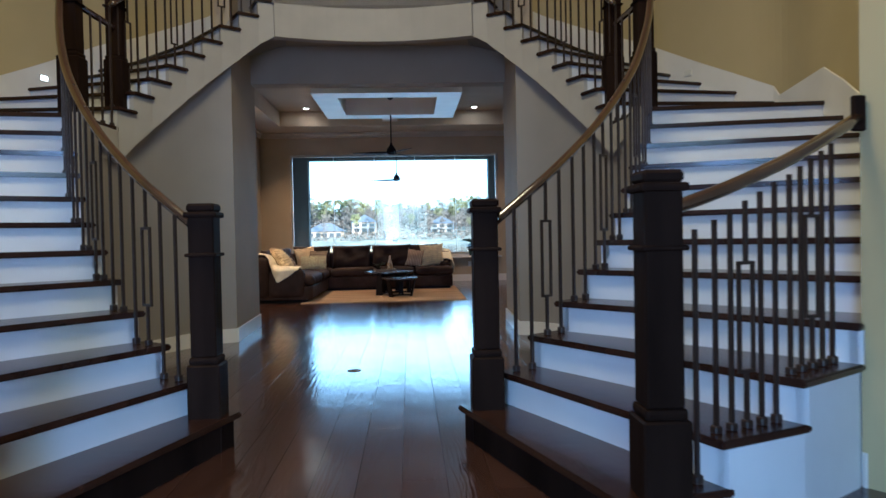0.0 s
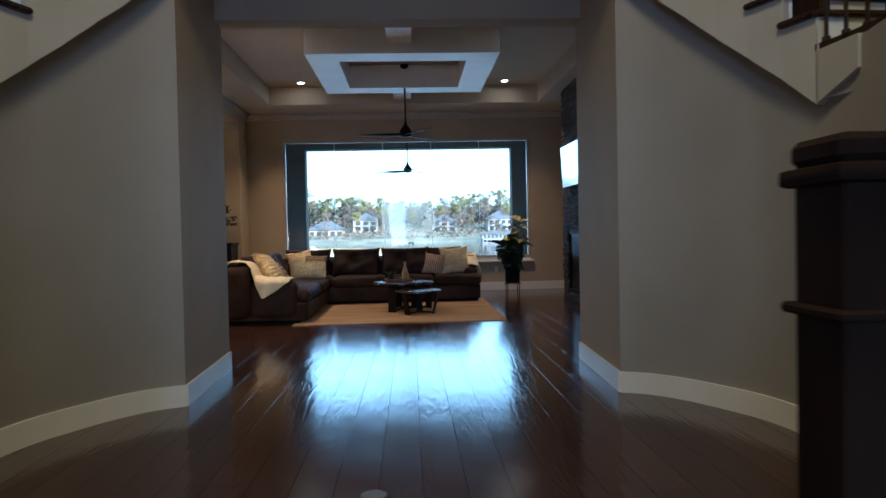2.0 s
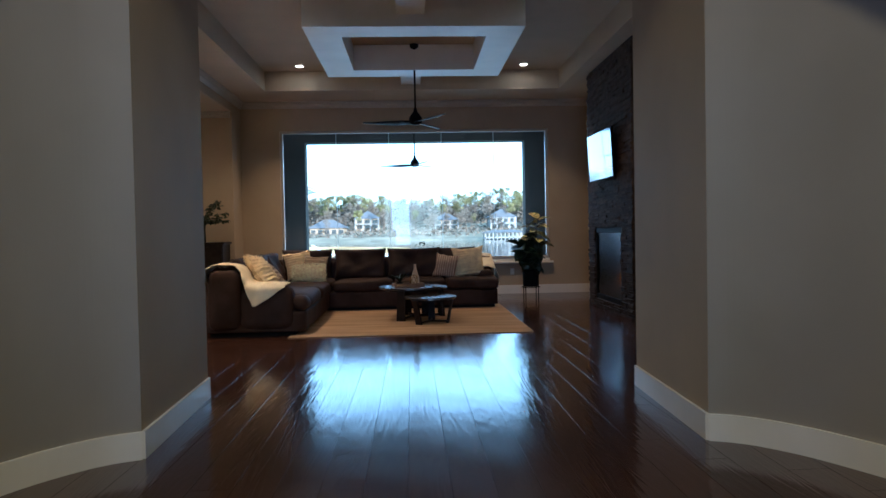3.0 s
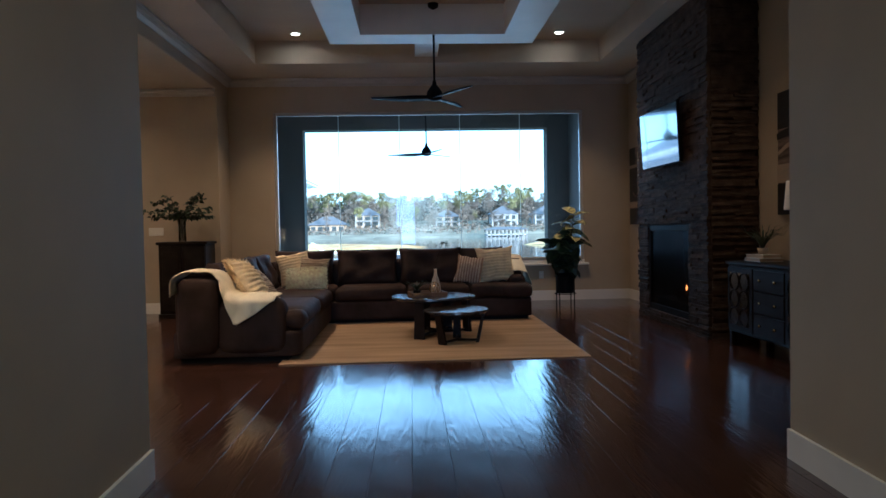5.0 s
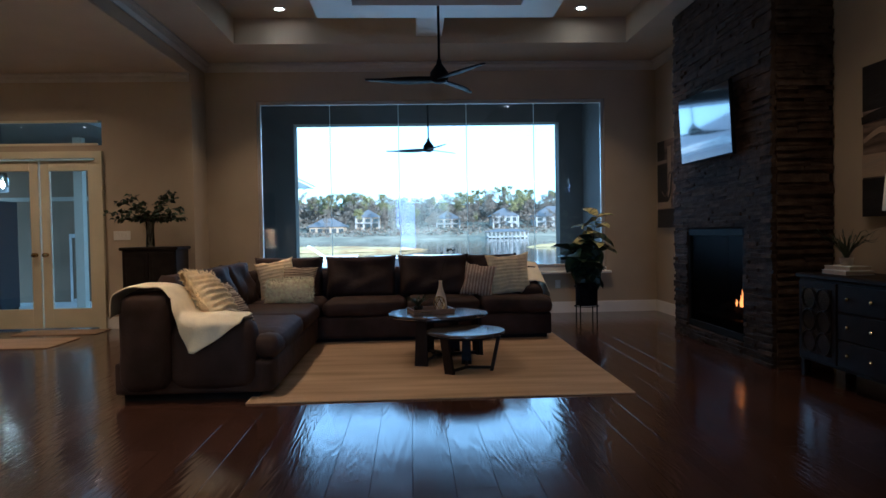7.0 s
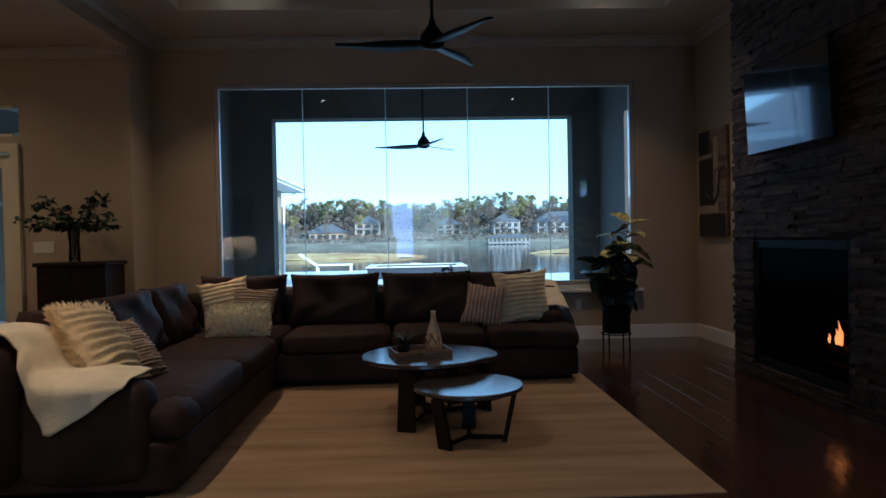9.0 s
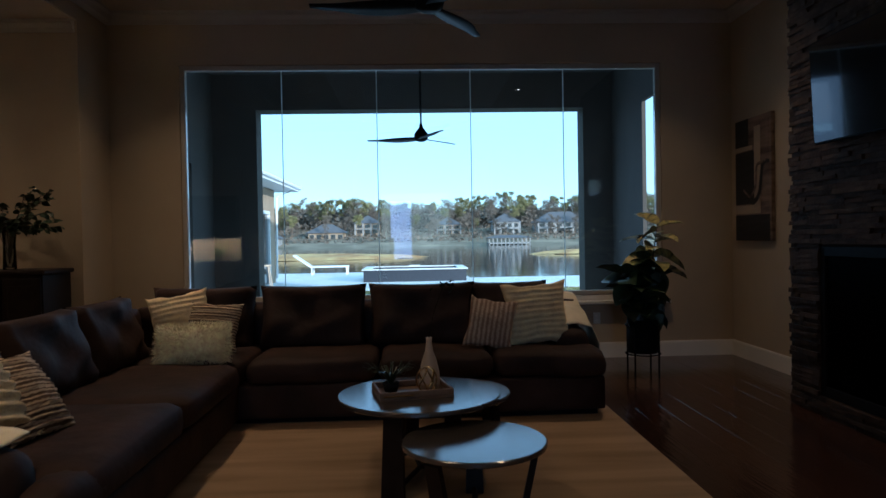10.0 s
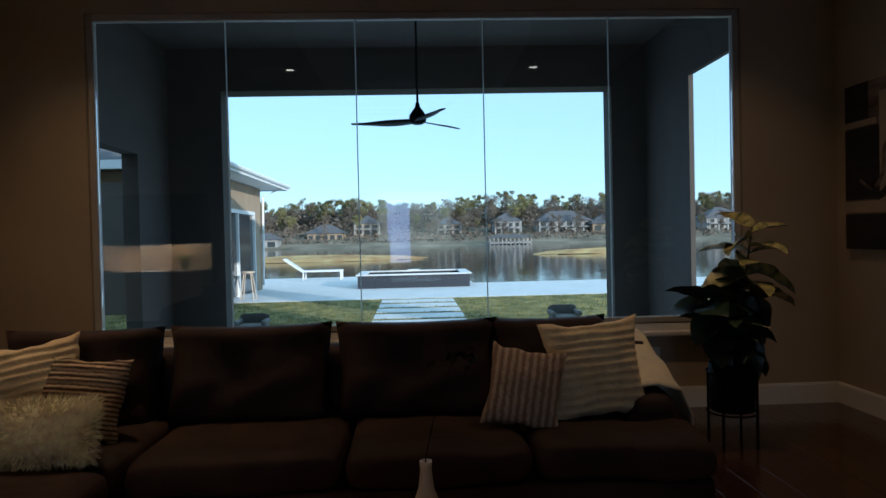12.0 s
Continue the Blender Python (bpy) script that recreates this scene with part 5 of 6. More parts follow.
fp = thing("gas_fireplace", "black metal framed gas fireplace set in the stone chimney, lit", "fireplace")
for a in ((FY0, FY0 + 0.05, FZ0, FZ1), (FY1 - 0.05, FY1, FZ0, FZ1), (FY0 + 0.05, FY1 - 0.05, FZ0, FZ0 + 0.07), (FY0 + 0.05, FY1 - 0.05, FZ1 - 0.07, FZ1)):
    part("frame", B(CX - 0.012, a[0], a[2], CX + 0.02, a[1], a[3], 0.003), BLACK, fp)
part("glass", B(CX + 0.005, FY0 + 0.05, FZ0 + 0.07, CX + 0.011, FY1 - 0.05, FZ1 - 0.07), FIREGLASS, fp)
bm = B(CX + 0.02, FY0 + 0.02, FZ0 + 0.01, XR - 0.07, FY0 + 0.03, FZ1 - 0.01)
B(CX + 0.02, FY1 - 0.03, FZ0 + 0.01, XR - 0.07, FY1 - 0.02, FZ1 - 0.01, bm=bm)
B(XR - 0.09, FY0 + 0.03, FZ0 + 0.01, XR - 0.07, FY1 - 0.03, FZ1 - 0.01, bm=bm)
B(CX + 0.02, FY0 + 0.03, FZ1 - 0.03, XR - 0.09, FY1 - 0.03, FZ1 - 0.01, bm=bm)
part("firebox", bm, BLACK, fp)
part("burner", B(CX + 0.05, FY0 + 0.1, FZ0 + 0.01, XR - 0.1, FY1 - 0.1, 0.30, 0.01), BLACK, fp)
rnd = random.Random(8)
for k in range(5):
    y = 10.88 + 0.17 * k
    part("log", tube([(2.55, y - 0.15, 0.33 + 0.05 * (k % 2)), (2.60 + 0.05 * (k % 2), y + 0.03, 0.36), (2.66, y + 0.2, 0.34 + 0.07 * (k % 2))], [0.035, 0.045, 0.03], 9), MORTAR, fp, "charred ceramic log", smooth=True)
for k, (y, h) in enumerate(((11.04, 0.13), (11.07, 0.18), (11.10, 0.12), (11.19, 0.07))):
    bm = bmesh.new()
    tube([(2.55, y, 0.42), (2.555, y + 0.012, 0.42 + h * 0.35), (2.55, y - 0.008, 0.42 + h * 0.7), (2.55, y + 0.01, 0.42 + h)], [0.008, 0.013, 0.007, 0.001], 7, bm)
    part("flame", bm, FLAME, fp, "orange gas flame", smooth=True)

tv = thing("television", "black flat television mounted on the stone chimney, switched off", "television", (2.28, 11.24, 2.24), 91)
tv.rotation_euler = (radians(-3.0), 0, radians(91))
part("casing", B(-0.57, -0.0, -0.345, 0.57, 0.035, 0.345, 0.006), BLACK, tv)
part("screen", B(-0.56, 0.0352, -0.33, 0.56, 0.039, 0.335), TVGLASS, tv)
part("wall_mount", B(-0.12, -0.13, -0.12, 0.12, -0.001, 0.12), BLACK, tv)

def canvas_art(y0, y1, z0, z1, blocks, strokes):
    """A stretched canvas with raised brushed blocks; blocks as fractions of its width and height."""
    t = thing("canvas_art", "abstract canvas of black, brown and cream brushed blocks on the wall", "wall art", (XR - 0.003, y0, z0), group="abstract canvases")
    W, H = y1 - y0, z1 - z0
    part("canvas", B(-0.04, 0, 0, 0, W, H, 0.004), PAINT_BROWN, t)
    for k, (u0, v0, u1, v1, m) in enumerate(blocks):
        part("painted_block", B(-0.0415 - 0.0007 * k, W * u0, H * v0, -0.0395, W * u1, H * v1, 0.0004), m, t)
    for pts, r, m in strokes:
        bm = bmesh.new()
        path = smooth_line([(0.0, W * u, H * v) for u, v in pts], 5)
        prev = None
        for i, p in enumerate(path):
            a, b = Vector(path[max(0, i - 1)]), Vector(path[min(len(path) - 1, i + 1)])
            d = (b - a).normalized()
            w = r * (0.55 + 0.45 * math.sin(math.pi * (i + 0.5) / len(path)))
            row = [bm.verts.new((-0.0485, p[1] - d.z * w, p[2] + d.y * w)), bm.verts.new((-0.0485, p[1] + d.z * w, p[2] - d.y * w))]
            if prev:
                bm.faces.new((prev[0], prev[1], row[1], row[0]))
            prev = row
        part("brush_stroke", bm, m, t)


K, C, W2 = PAINT_BLACK, PAINT_CREAM, PAINT_BROWN
canvas_art(13.50, 14.20, 1.22, 2.44, ((0.62, 0.78, 1.0, 1.0, K), (0.45, 0.30, 1.0, 0.73, K), (0.04, 0.0, 1.0, 0.21, K), (0.28, 0.22, 0.45, 0.92, C), (0.5, 0.74, 1.0, 0.775, C), (0.45, 0.22, 1.0, 0.29, C), (0.05, 0.5, 0.22, 0.95, W2)),
           ((((0.75, 0.42), (0.55, 0.36), (0.4, 0.44), (0.36, 0.6), (0.2, 0.62), (0.05, 0.66)), 0.018, W2), (((0.62, 0.5), (0.5, 0.32), (0.3, 0.38), (0.2, 0.6), (0.02, 0.62)), 0.028, K)))
canvas_art(8.55, 9.72, 1.28, 2.45, ((0.45, 0.70, 1.0, 1.0, K), (0.0, 0.0, 0.30, 0.42, K), (0.62, 0.0, 1.0, 0.25, K), (0.08, 0.55, 0.35, 1.0, K), (0.35, 0.40, 0.44, 1.0, C), (0.62, 0.26, 1.0, 0.41, C), (0.32, 0.24, 0.6, 0.38, W2)),
           ((((1.0, 0.64), (0.75, 0.66), (0.5, 0.58), (0.3, 0.6), (0.05, 0.72)), 0.05, K), (((0.98, 0.5), (0.8, 0.56), (0.62, 0.5), (0.4, 0.52)), 0.025, C), (((0.7, 0.5), (0.55, 0.2), (0.4, 0.1)), 0.022, C)))

# sideboard with what stands on it
t = thing("sideboard", "dark espresso sideboard with drawers and fretwork mirrored doors", "sideboard", (2.66, 9.12, 0))
part("body", B(-0.21, -0.78, 0.14, 0.22, 0.78, 0.80, 0.006), CABINET, t)
part("top", B(-0.235, -0.81, 0.80, 0.23, 0.81, 0.84, 0.01), CABINET, t)
for x in (-0.18, 0.19):
    for y in (-0.74, 0.74):
        part("leg", B(x - 0.03, y - 0.03, 0, x + 0.03, y + 0.03, 0.14, 0.006), CABINET, t)
for y0 in (-0.76, 0.28):
    d = part("door", B(-0.228, y0, 0.17, -0.2115, y0 + 0.48, 0.78, 0.003), CABINET, t)
    part("mirror", B(-0.2315, y0 + 0.05, 0.22, -0.2295, y0 + 0.43, 0.73), mat("aged_mirror", (0.16, 0.15, 0.14), 0.2, metal=1.0, vary=0.1) if y0 < 0 else bpy.data.materials["aged_mirror"], d)
    for k in range(2):
        for j in range(3):
            part("fretwork", tube([(-0.236, y0 + 0.145 + 0.19 * k + 0.09 * math.cos(a), 0.305 + 0.17 * j + 0.085 * math.sin(a)) for a in [2 * math.pi * i / 20 for i in range(21)]], 0.006, 5), CABINET, d)
for j in range(3):
    d = part("drawer", B(-0.228, -0.26, 0.17 + 0.205 * j, -0.2115, 0.26, 0.365 + 0.205 * j, 0.004), CABINET, t)
    for y in (-0.13, 0.13):
        part("knob", lathe([(0, 0), (0.008, 0), (0.016, 0.012), (0.012, 0.02), (0, 0.022)], 14), BRASS, d, loc=(-0.229, y, 0.27 + 0.205 * j), rot=(0, -90, 0), smooth=True)
for k, (w2, d2, z) in enumerate(((0.30, 0.22, 0.842), (0.26, 0.19, 0.875))):
    b = thing("book", "large pale hardback book lying on the sideboard", "book", (2.62, 9.55, z), 8 * k)
    part("cover", B(-d2 / 2, -w2 / 2, 0, d2 / 2, w2 / 2, 0.004), PLATE, b)
    part("cover", B(-d2 / 2, -w2 / 2, 0.027, d2 / 2, w2 / 2, 0.031), PLATE, b)
    part("pages", B(-d2 / 2 + 0.003, -w2 / 2 + 0.004, 0.0042, d2 / 2 - 0.004, w2 / 2 - 0.004, 0.0268), CERAMIC, b)
t = thing("potted_plant", "small spiky plant in a low pot on the stacked books", "plant", (2.62, 9.56, 0.908))
part("pot", lathe([(0, 0), (0.04, 0), (0.05, 0.06), (0.045, 0.06), (0.04, 0.05), (0, 0.05)], 20), CERAMIC, t, smooth=True)
spiky(t, 34, 0.30, 0.008, LEAF, 0.05, 9, 0.008, 1.2)
t = thing("table_lamp", "mercury glass table lamp with white linen drum shade on the sideboard", "table lamp", (2.66, 8.98, 0.842))
part("foot", B(-0.075, -0.075, 0, 0.075, 0.075, 0.02, 0.004), MERCURY, t)
part("base", lathe([(0, 0.02), (0.035, 0.021), (0.03, 0.05), (0.045, 0.08), (0.05, 0.16), (0.052, 0.27), (0.03, 0.33), (0.012, 0.36), (0.01, 0.5), (0, 0.5)], 28), MERCURY, t, smooth=True)
part("shade", lathe([(0.14, 0.47), (0.12, 0.72), (0.117, 0.72), (0.137, 0.47), (0.14, 0.47)], 32), SHADE, t, smooth=True)

# kitchen end behind the opening, seen in the window glass
structure("wall_kitchen", B(-5.9, 7.5, -0.1, -3.97, 7.68, 3.42), WALL)
t = thing("kitchen_base_cabinet", "white painted kitchen base cabinet with stone worktop", "cabinet", (-4.9, 8.0, 0))
part("body", B(-0.9, -0.31, 0.1, 0.9, 0.28, 0.88, 0.004), TRIM, t)
part("plinth", B(-0.9, -0.31, 0, 0.9, 0.22, 0.1), BLACK, t)
t2 = thing("kitchen_worktop", "pale stone kitchen worktop over the base cabinet", "worktop", (-4.9, 8.0, 0.882))
part("slab", B(-0.92, -0.315, 0, 0.92, 0.31, 0.03, 0.004), CONCRETE, t2)
t = thing("kitchen_wall_cabinet", "dark kitchen wall cabinet over the worktop", "cabinet", (-4.9, 7.85, 0))
part("body", B(-0.9, -0.165, 1.36, 0.9, 0.15, 2.2, 0.004), CABINET, t)
part("backsplash", B(-0.92, -0.168, 0.914, 0.92, -0.155, 1.355), SPLASH, t, "tan tiled backsplash")
area("under_cabinet_lamp", (-4.9, 7.99, 1.35), (-4.9, 7.84, 1.0), 1.7, 0.04, 10, (1.0, 0.72, 0.45))
t = thing("potted_plant", "small leafy green plant in a dark pot on the worktop", "plant", (-4.38, 7.86, 0.914))
part("pot", lathe([(0, 0), (0.05, 0), (0.07, 0.12), (0.06, 0.12), (0, 0.1)], 18), BLACK, t, smooth=True)
spiky(t, 44, 0.2, 0.01, YOUNG, 0.12, 21, 0.045, 1.1)

# bronze disc in the hall floor
t = thing("floor_outlet_cover", "small round brass floor outlet cover set in the boards", "floor outlet", (-0.53, 3.45, 0.0005))
part("disc", lathe([(0, 0.004), (0.055, 0.004), (0.062, 0.0), (0, 0)], 28), OUTLET, t)

# ---- outdoors ----
def ground():
    bm = bmesh.new()
    xs = [-600, -300, -150, -80, -40, -20, -10, 0, 10, 20, 40, 80, 150, 300, 600]
    ys = [-600, -100, -10, 14, 20, 29, 30.5, 31.0, 46, 80, 120, 160, 176, 180, 186, 195, 210, 230, 260, 320, 500, 1200]
    hz = {30.5: -0.27, 31.0: -1.7, 46: -2.0, 80: -2.2, 120: -2.2, 160: -2.0, 176: -1.3, 180: -0.85, 186: -0.3, 195: 0.6, 210: 2.0, 230: 4.0, 260: 7.0, 320: 8, 500: 9, 1200: 9}
    g = [[bm.verts.new((x, y, hz.get(y, -0.27) + (0.5 * noise.noise((x * 0.02, y * 0.02, 0)) if y > 182 else 0))) for x in xs] for y in ys]
    for a, b in zip(g, g[1:]):
        for i in range(len(xs) - 1):
            bm.faces.new((a[i], a[i + 1], b[i + 1], b[i]))
    structure("ground", bm, BANK)


ground()
structure("water", prism([(-500, 30.7), (500, 30.7), (500, 181.5), (-500, 181.5)], -1.0, -0.9), WATER)
structure("lawn", B(-30, 19.5, -0.265, 30, 26.2, -0.15), GRASS)
structure("pavement", B(-25, 26.2, -1.8, 25, 31.3, -0.14), CONCRETE)
structure("pavement", B(-25, 31.3, -1.8, -2.35, 36.6, -0.144), CONCRETE)
structure("pavement", B(-2.35, 31.3, -1.8, 1.5, 32.4, -0.148), CONCRETE)
structure("pavement", B(-9, 13.97, -0.2, -4.07, 19.4, -0.1), CONCRETE)
for k in range(6):
    y = 19.95 + 1.04 * k
    structure("stepping_slab", B(-1.25, y, -0.2, 0.5, y + 0.78, -0.142, 0.004), CONCRETE)
# blades of grass on the nearer lawn
rnd = random.Random(2)
verts, faces = [], []
for k in range(26000):
    x, y = rnd.uniform(-7, 7), rnd.uniform(19.6, 26.1)
    if -1.27 < x < 0.52 and (y - 19.95) % 1.04 < 0.8:
        continue
    a, h = rnd.uniform(0, 6.28), rnd.uniform(0.02, 0.05)
    i = len(verts)
    verts += [(x - 0.008 * math.cos(a), y - 0.008 * math.sin(a), -0.15), (x + 0.008 * math.cos(a), y + 0.008 * math.sin(a), -0.15), (x + rnd.uniform(-0.03, 0.03), y + rnd.uniform(-0.03, 0.03), -0.15 + h)]
    faces.append((i, i + 1, i + 2))
me = bpy.data.meshes.new("grass_blades")
me.from_pydata(verts, [], faces)
me.materials.append(GRASS)
tagged(new("grass_blades", me), label="short green and straw-coloured lawn grass", kind="stuff")

# Added sheet, dark as the porch stucco, for shade on the wing's south wall.
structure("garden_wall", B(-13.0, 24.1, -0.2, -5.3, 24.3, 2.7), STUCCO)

# raised spa
t = thing("raised_spa", "dark tiled raised rectangular spa with pale coping on the pool deck", "spa", (-0.46, 31.0, -0.14))
for a in ((-1.7, -1.2, 1.7, -1.0), (-1.7, 1.0, 1.7, 1.2), (-1.7, -1.0, -1.5, 1.0), (1.5, -1.0, 1.7, 1.0)):
    part("wall", B(a[0], a[1], 0, a[2], a[3], 0.38), SPAT, t)
for a in ((-1.76, -1.26, 1.76, -0.95), (-1.76, 0.95, 1.76, 1.26), (-1.76, -0.95, -1.45, 0.95), (1.45, -0.95, 1.76, 0.95)):
    part("coping", B(a[0], a[1], 0.384, a[2], a[3], 0.42, 0.01), CONCRETE, t)
part("water_surface", B(-1.5, -1.0, 0.28, 1.5, 1.0, 0.32), WATER, t)
part("spout", B(-0.2, 0.97, 0.42, 0.2, 1.2, 0.45, 0.01), CONCRETE, t)


def lounger(x, y, rz):
    t = thing("sun_lounger", "white reclining sun lounger on the pool deck", "sun lounger", (x, y, -0.14), rz)
    part("seat", B(-0.35, -0.32, 0.30, 1.15, 0.32, 0.36, 0.01), WHITEP, t)
    b = B(-0.0, -0.32, 0.0, 0.85, 0.32, 0.05, 0.01)
    part("backrest", b, WHITEP, t, loc=(-0.33, 0, 0.34), rot=(0, -145, 0))
    for lx in (-0.3, 1.1):
        for ly in (-0.3, 0.3):
            part("leg", B(lx - 0.025, ly - 0.025, 0, lx + 0.025, ly + 0.025, 0.30), WHITEP, t)


lounger(-4.3, 35.2, 0)

# outdoor seats just past the porch
WICKER = mat("grey_wicker", (0.20, 0.20, 0.19), 0.8, vary=0.25, scale=30, bump=0.5, bump_scale=90)
for x, y in ((-3.0, 19.9), (1.95, 20.0)):
    t = thing("outdoor_chair", "grey wicker outdoor armchair at the edge of the porch", "chair", (x, y, -0.15), 0, group="outdoor armchairs by the porch")
    t.scale = (0.66, 0.66, 0.62)
    part("seat", softbox(-0.36, -0.36, 0.05, 0.36, 0.36, 0.38, 0.13), WICKER, t, smooth=True)
    part("backrest", softbox(-0.36, 0.24, 0.36, 0.36, 0.38, 0.62, 0.13), WICKER, t, smooth=True)
    for s in (-1, 1):
        part("arm", softbox(min(0.26 * s, 0.38 * s), -0.34, 0.36, max(0.26 * s, 0.38 * s), 0.3, 0.5, 0.06), WICKER, t, smooth=True)


def hip_roof(x0, y0, x1, y1, z, h, over=0.6):
    x0, y0, x1, y1 = x0 - over, y0 - over, x1 + over, y1 + over
    bm = bmesh.new()
    w, d = x1 - x0, y1 - y0
    k = min(w, d) / 2
    if w > d:
        r = ((x0 + k, (y0 + y1) / 2), (x1 - k, (y0 + y1) / 2))
    else:
        r = (((x0 + x1) / 2, y0 + k), ((x0 + x1) / 2, y1 - k))
    c = [bm.verts.new((x, y, z)) for x, y in ((x0, y0), (x1, y0), (x1, y1), (x0, y1))]
    u = [bm.verts.new((x, y, z + h)) for x, y in r]
    if w > d:
        fs = ((c[0], c[1], u[1], u[0]), (c[1], c[2], u[1]), (c[2], c[3], u[0], u[1]), (c[3], c[0], u[0]))
    else:
        fs = ((c[0], c[1], u[0]), (c[1], c[2], u[1], u[0]), (c[2], c[3], u[1]), (c[3], c[0], u[0], u[1]))
    for f in fs:
        bm.faces.new(f)
    bm.faces.new(c[::-1])
    return bm


def wing():
    t = thing("house_wing", "beige single-storey house wing with shingle hip roof and sliding door", "house")
    x0, x1, y0, y1, z0, z1 = -15.0, -5.22, 24.6, 30.8, -0.25, 3.0
    w = bmesh.new()
    B(x0, y0, z0, x1 - 0.2, y1, z1, bm=w)
    B(x1 - 0.2, y0, z0, x1, 26.0, z1, bm=w)
    B(x1 - 0.2, 29.9, z0, x1, y1, z1, bm=w)
    B(x1 - 0.2, 26.0, 2.25, x1, 29.9, z1, bm=w)
    part("wall", w, HOUSEW, t)
    part("roof", hip_roof(x0, y0, x1, y1, z1 + 0.16, 1.7, 0.72), ROOFM, t)
    f = bmesh.new()
    o = 0.74
    B(x0 - o, y0 - o, z1 - 0.02, x1 + o, y0 - o + 0.05, z1 + 0.17, bm=f)
    B(x0 - o, y1 + o - 0.05, z1 - 0.02, x1 + o, y1 + o, z1 + 0.17, bm=f)
    B(x1 + o - 0.05, y0 - o + 0.05, z1 - 0.02, x1 + o, y1 + o - 0.05, z1 + 0.17, bm=f)
    part("fascia", f, WHITEP, t)
    part("soffit", B(x0 - 0.68, y0 - 0.68, z1 + 0.02, x1 + 0.68, y1 + 0.68, z1 + 0.05), WHITEP, t)
    part("gutter", tube([(x1 + o + 0.03, y0 - o, z1 + 0.1), (x1 + o + 0.03, y1 + o, z1 + 0.1)], 0.06, 8), WHITEP, t)
    part("downpipe", tube([(x1 + 0.66, y1 - 0.1, z1 + 0.0), (x1 + 0.1, y1 - 0.1, z1 - 0.25), (x1 + 0.06, y1 - 0.1, 0)], 0.04, 8), WHITEP, t)
    d = part("sliding_door", B(x1 - 0.06, 26.0, 2.15, x1 + 0.03, 29.9, 2.25), WHITEP, t)
    for y in (26.0, 27.9, 29.82):
        part("door_frame", B(x1 - 0.06, y, -0.14, x1 + 0.03, y + 0.08, 2.15), WHITEP, d)
    part("pane", B(x1 - 0.05, 26.08, -0.1, x1 - 0.04, 29.82, 2.15), DARKGLASS, d)
    s = thing("bar_stool", "pale wooden bar stool by the sliding door", "stool", (-4.75, 27.0, -0.14))
    part("seat", lathe([(0, 0.7), (0.17, 0.7), (0.17, 0.74), (0, 0.74)], 20), CERAMIC, s)
    for a in (0.8, 2.4, 3.9, 5.5):
        part("leg", tube([(0.24 * math.cos(a), 0.24 * math.sin(a), 0), (0.12 * math.cos(a), 0.12 * math.sin(a), 0.7)], 0.016, 6), CERAMIC, s)


wing()


def house(x, y, z, w, d, h, wall, label, floors=2, wins=5):
    t = thing("lake_house", label, "house", (x, y, z), group="houses across the lake")
    part("wall", B(-w / 2, -d / 2, -2, w / 2, d / 2, h), wall, t)
    part("roof", hip_roof(-w / 2, -d / 2, w / 2, d / 2, h, min(w, d) * 0.36, 0.8), ROOFM, t)
    fh = h / floors
    for k in range(floors):
        for i in range(wins):
            cx = -w / 2 + w * (i + 0.5) / wins
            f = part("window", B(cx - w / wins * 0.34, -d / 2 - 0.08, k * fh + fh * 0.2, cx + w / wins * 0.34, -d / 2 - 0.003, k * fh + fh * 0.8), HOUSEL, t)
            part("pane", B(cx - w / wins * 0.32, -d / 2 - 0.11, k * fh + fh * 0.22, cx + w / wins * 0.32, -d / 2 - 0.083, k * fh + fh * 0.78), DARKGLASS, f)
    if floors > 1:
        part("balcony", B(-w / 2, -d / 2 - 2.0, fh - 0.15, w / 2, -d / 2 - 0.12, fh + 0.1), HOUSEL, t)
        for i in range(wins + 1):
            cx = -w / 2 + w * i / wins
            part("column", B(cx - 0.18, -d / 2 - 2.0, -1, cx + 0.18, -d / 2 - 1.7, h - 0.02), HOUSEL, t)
    return t


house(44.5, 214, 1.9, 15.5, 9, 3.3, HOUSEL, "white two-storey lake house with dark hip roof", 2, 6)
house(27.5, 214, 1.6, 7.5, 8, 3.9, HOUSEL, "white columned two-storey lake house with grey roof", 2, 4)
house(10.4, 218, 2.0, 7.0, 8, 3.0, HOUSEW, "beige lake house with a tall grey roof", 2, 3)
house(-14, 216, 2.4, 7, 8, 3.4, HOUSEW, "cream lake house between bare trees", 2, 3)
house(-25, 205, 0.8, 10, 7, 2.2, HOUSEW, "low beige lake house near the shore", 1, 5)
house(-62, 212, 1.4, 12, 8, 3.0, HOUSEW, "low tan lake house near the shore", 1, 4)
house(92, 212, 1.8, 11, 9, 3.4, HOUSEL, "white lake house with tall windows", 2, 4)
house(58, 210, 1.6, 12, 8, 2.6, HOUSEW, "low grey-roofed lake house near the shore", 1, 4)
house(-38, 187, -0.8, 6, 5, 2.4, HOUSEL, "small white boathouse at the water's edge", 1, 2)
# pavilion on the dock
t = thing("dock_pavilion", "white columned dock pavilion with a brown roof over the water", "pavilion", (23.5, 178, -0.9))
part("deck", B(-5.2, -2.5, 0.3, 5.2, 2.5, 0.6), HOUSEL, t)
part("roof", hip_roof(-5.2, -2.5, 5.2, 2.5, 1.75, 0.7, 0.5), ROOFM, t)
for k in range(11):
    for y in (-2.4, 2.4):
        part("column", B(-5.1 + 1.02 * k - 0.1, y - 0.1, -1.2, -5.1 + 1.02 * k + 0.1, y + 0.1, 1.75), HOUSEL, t)
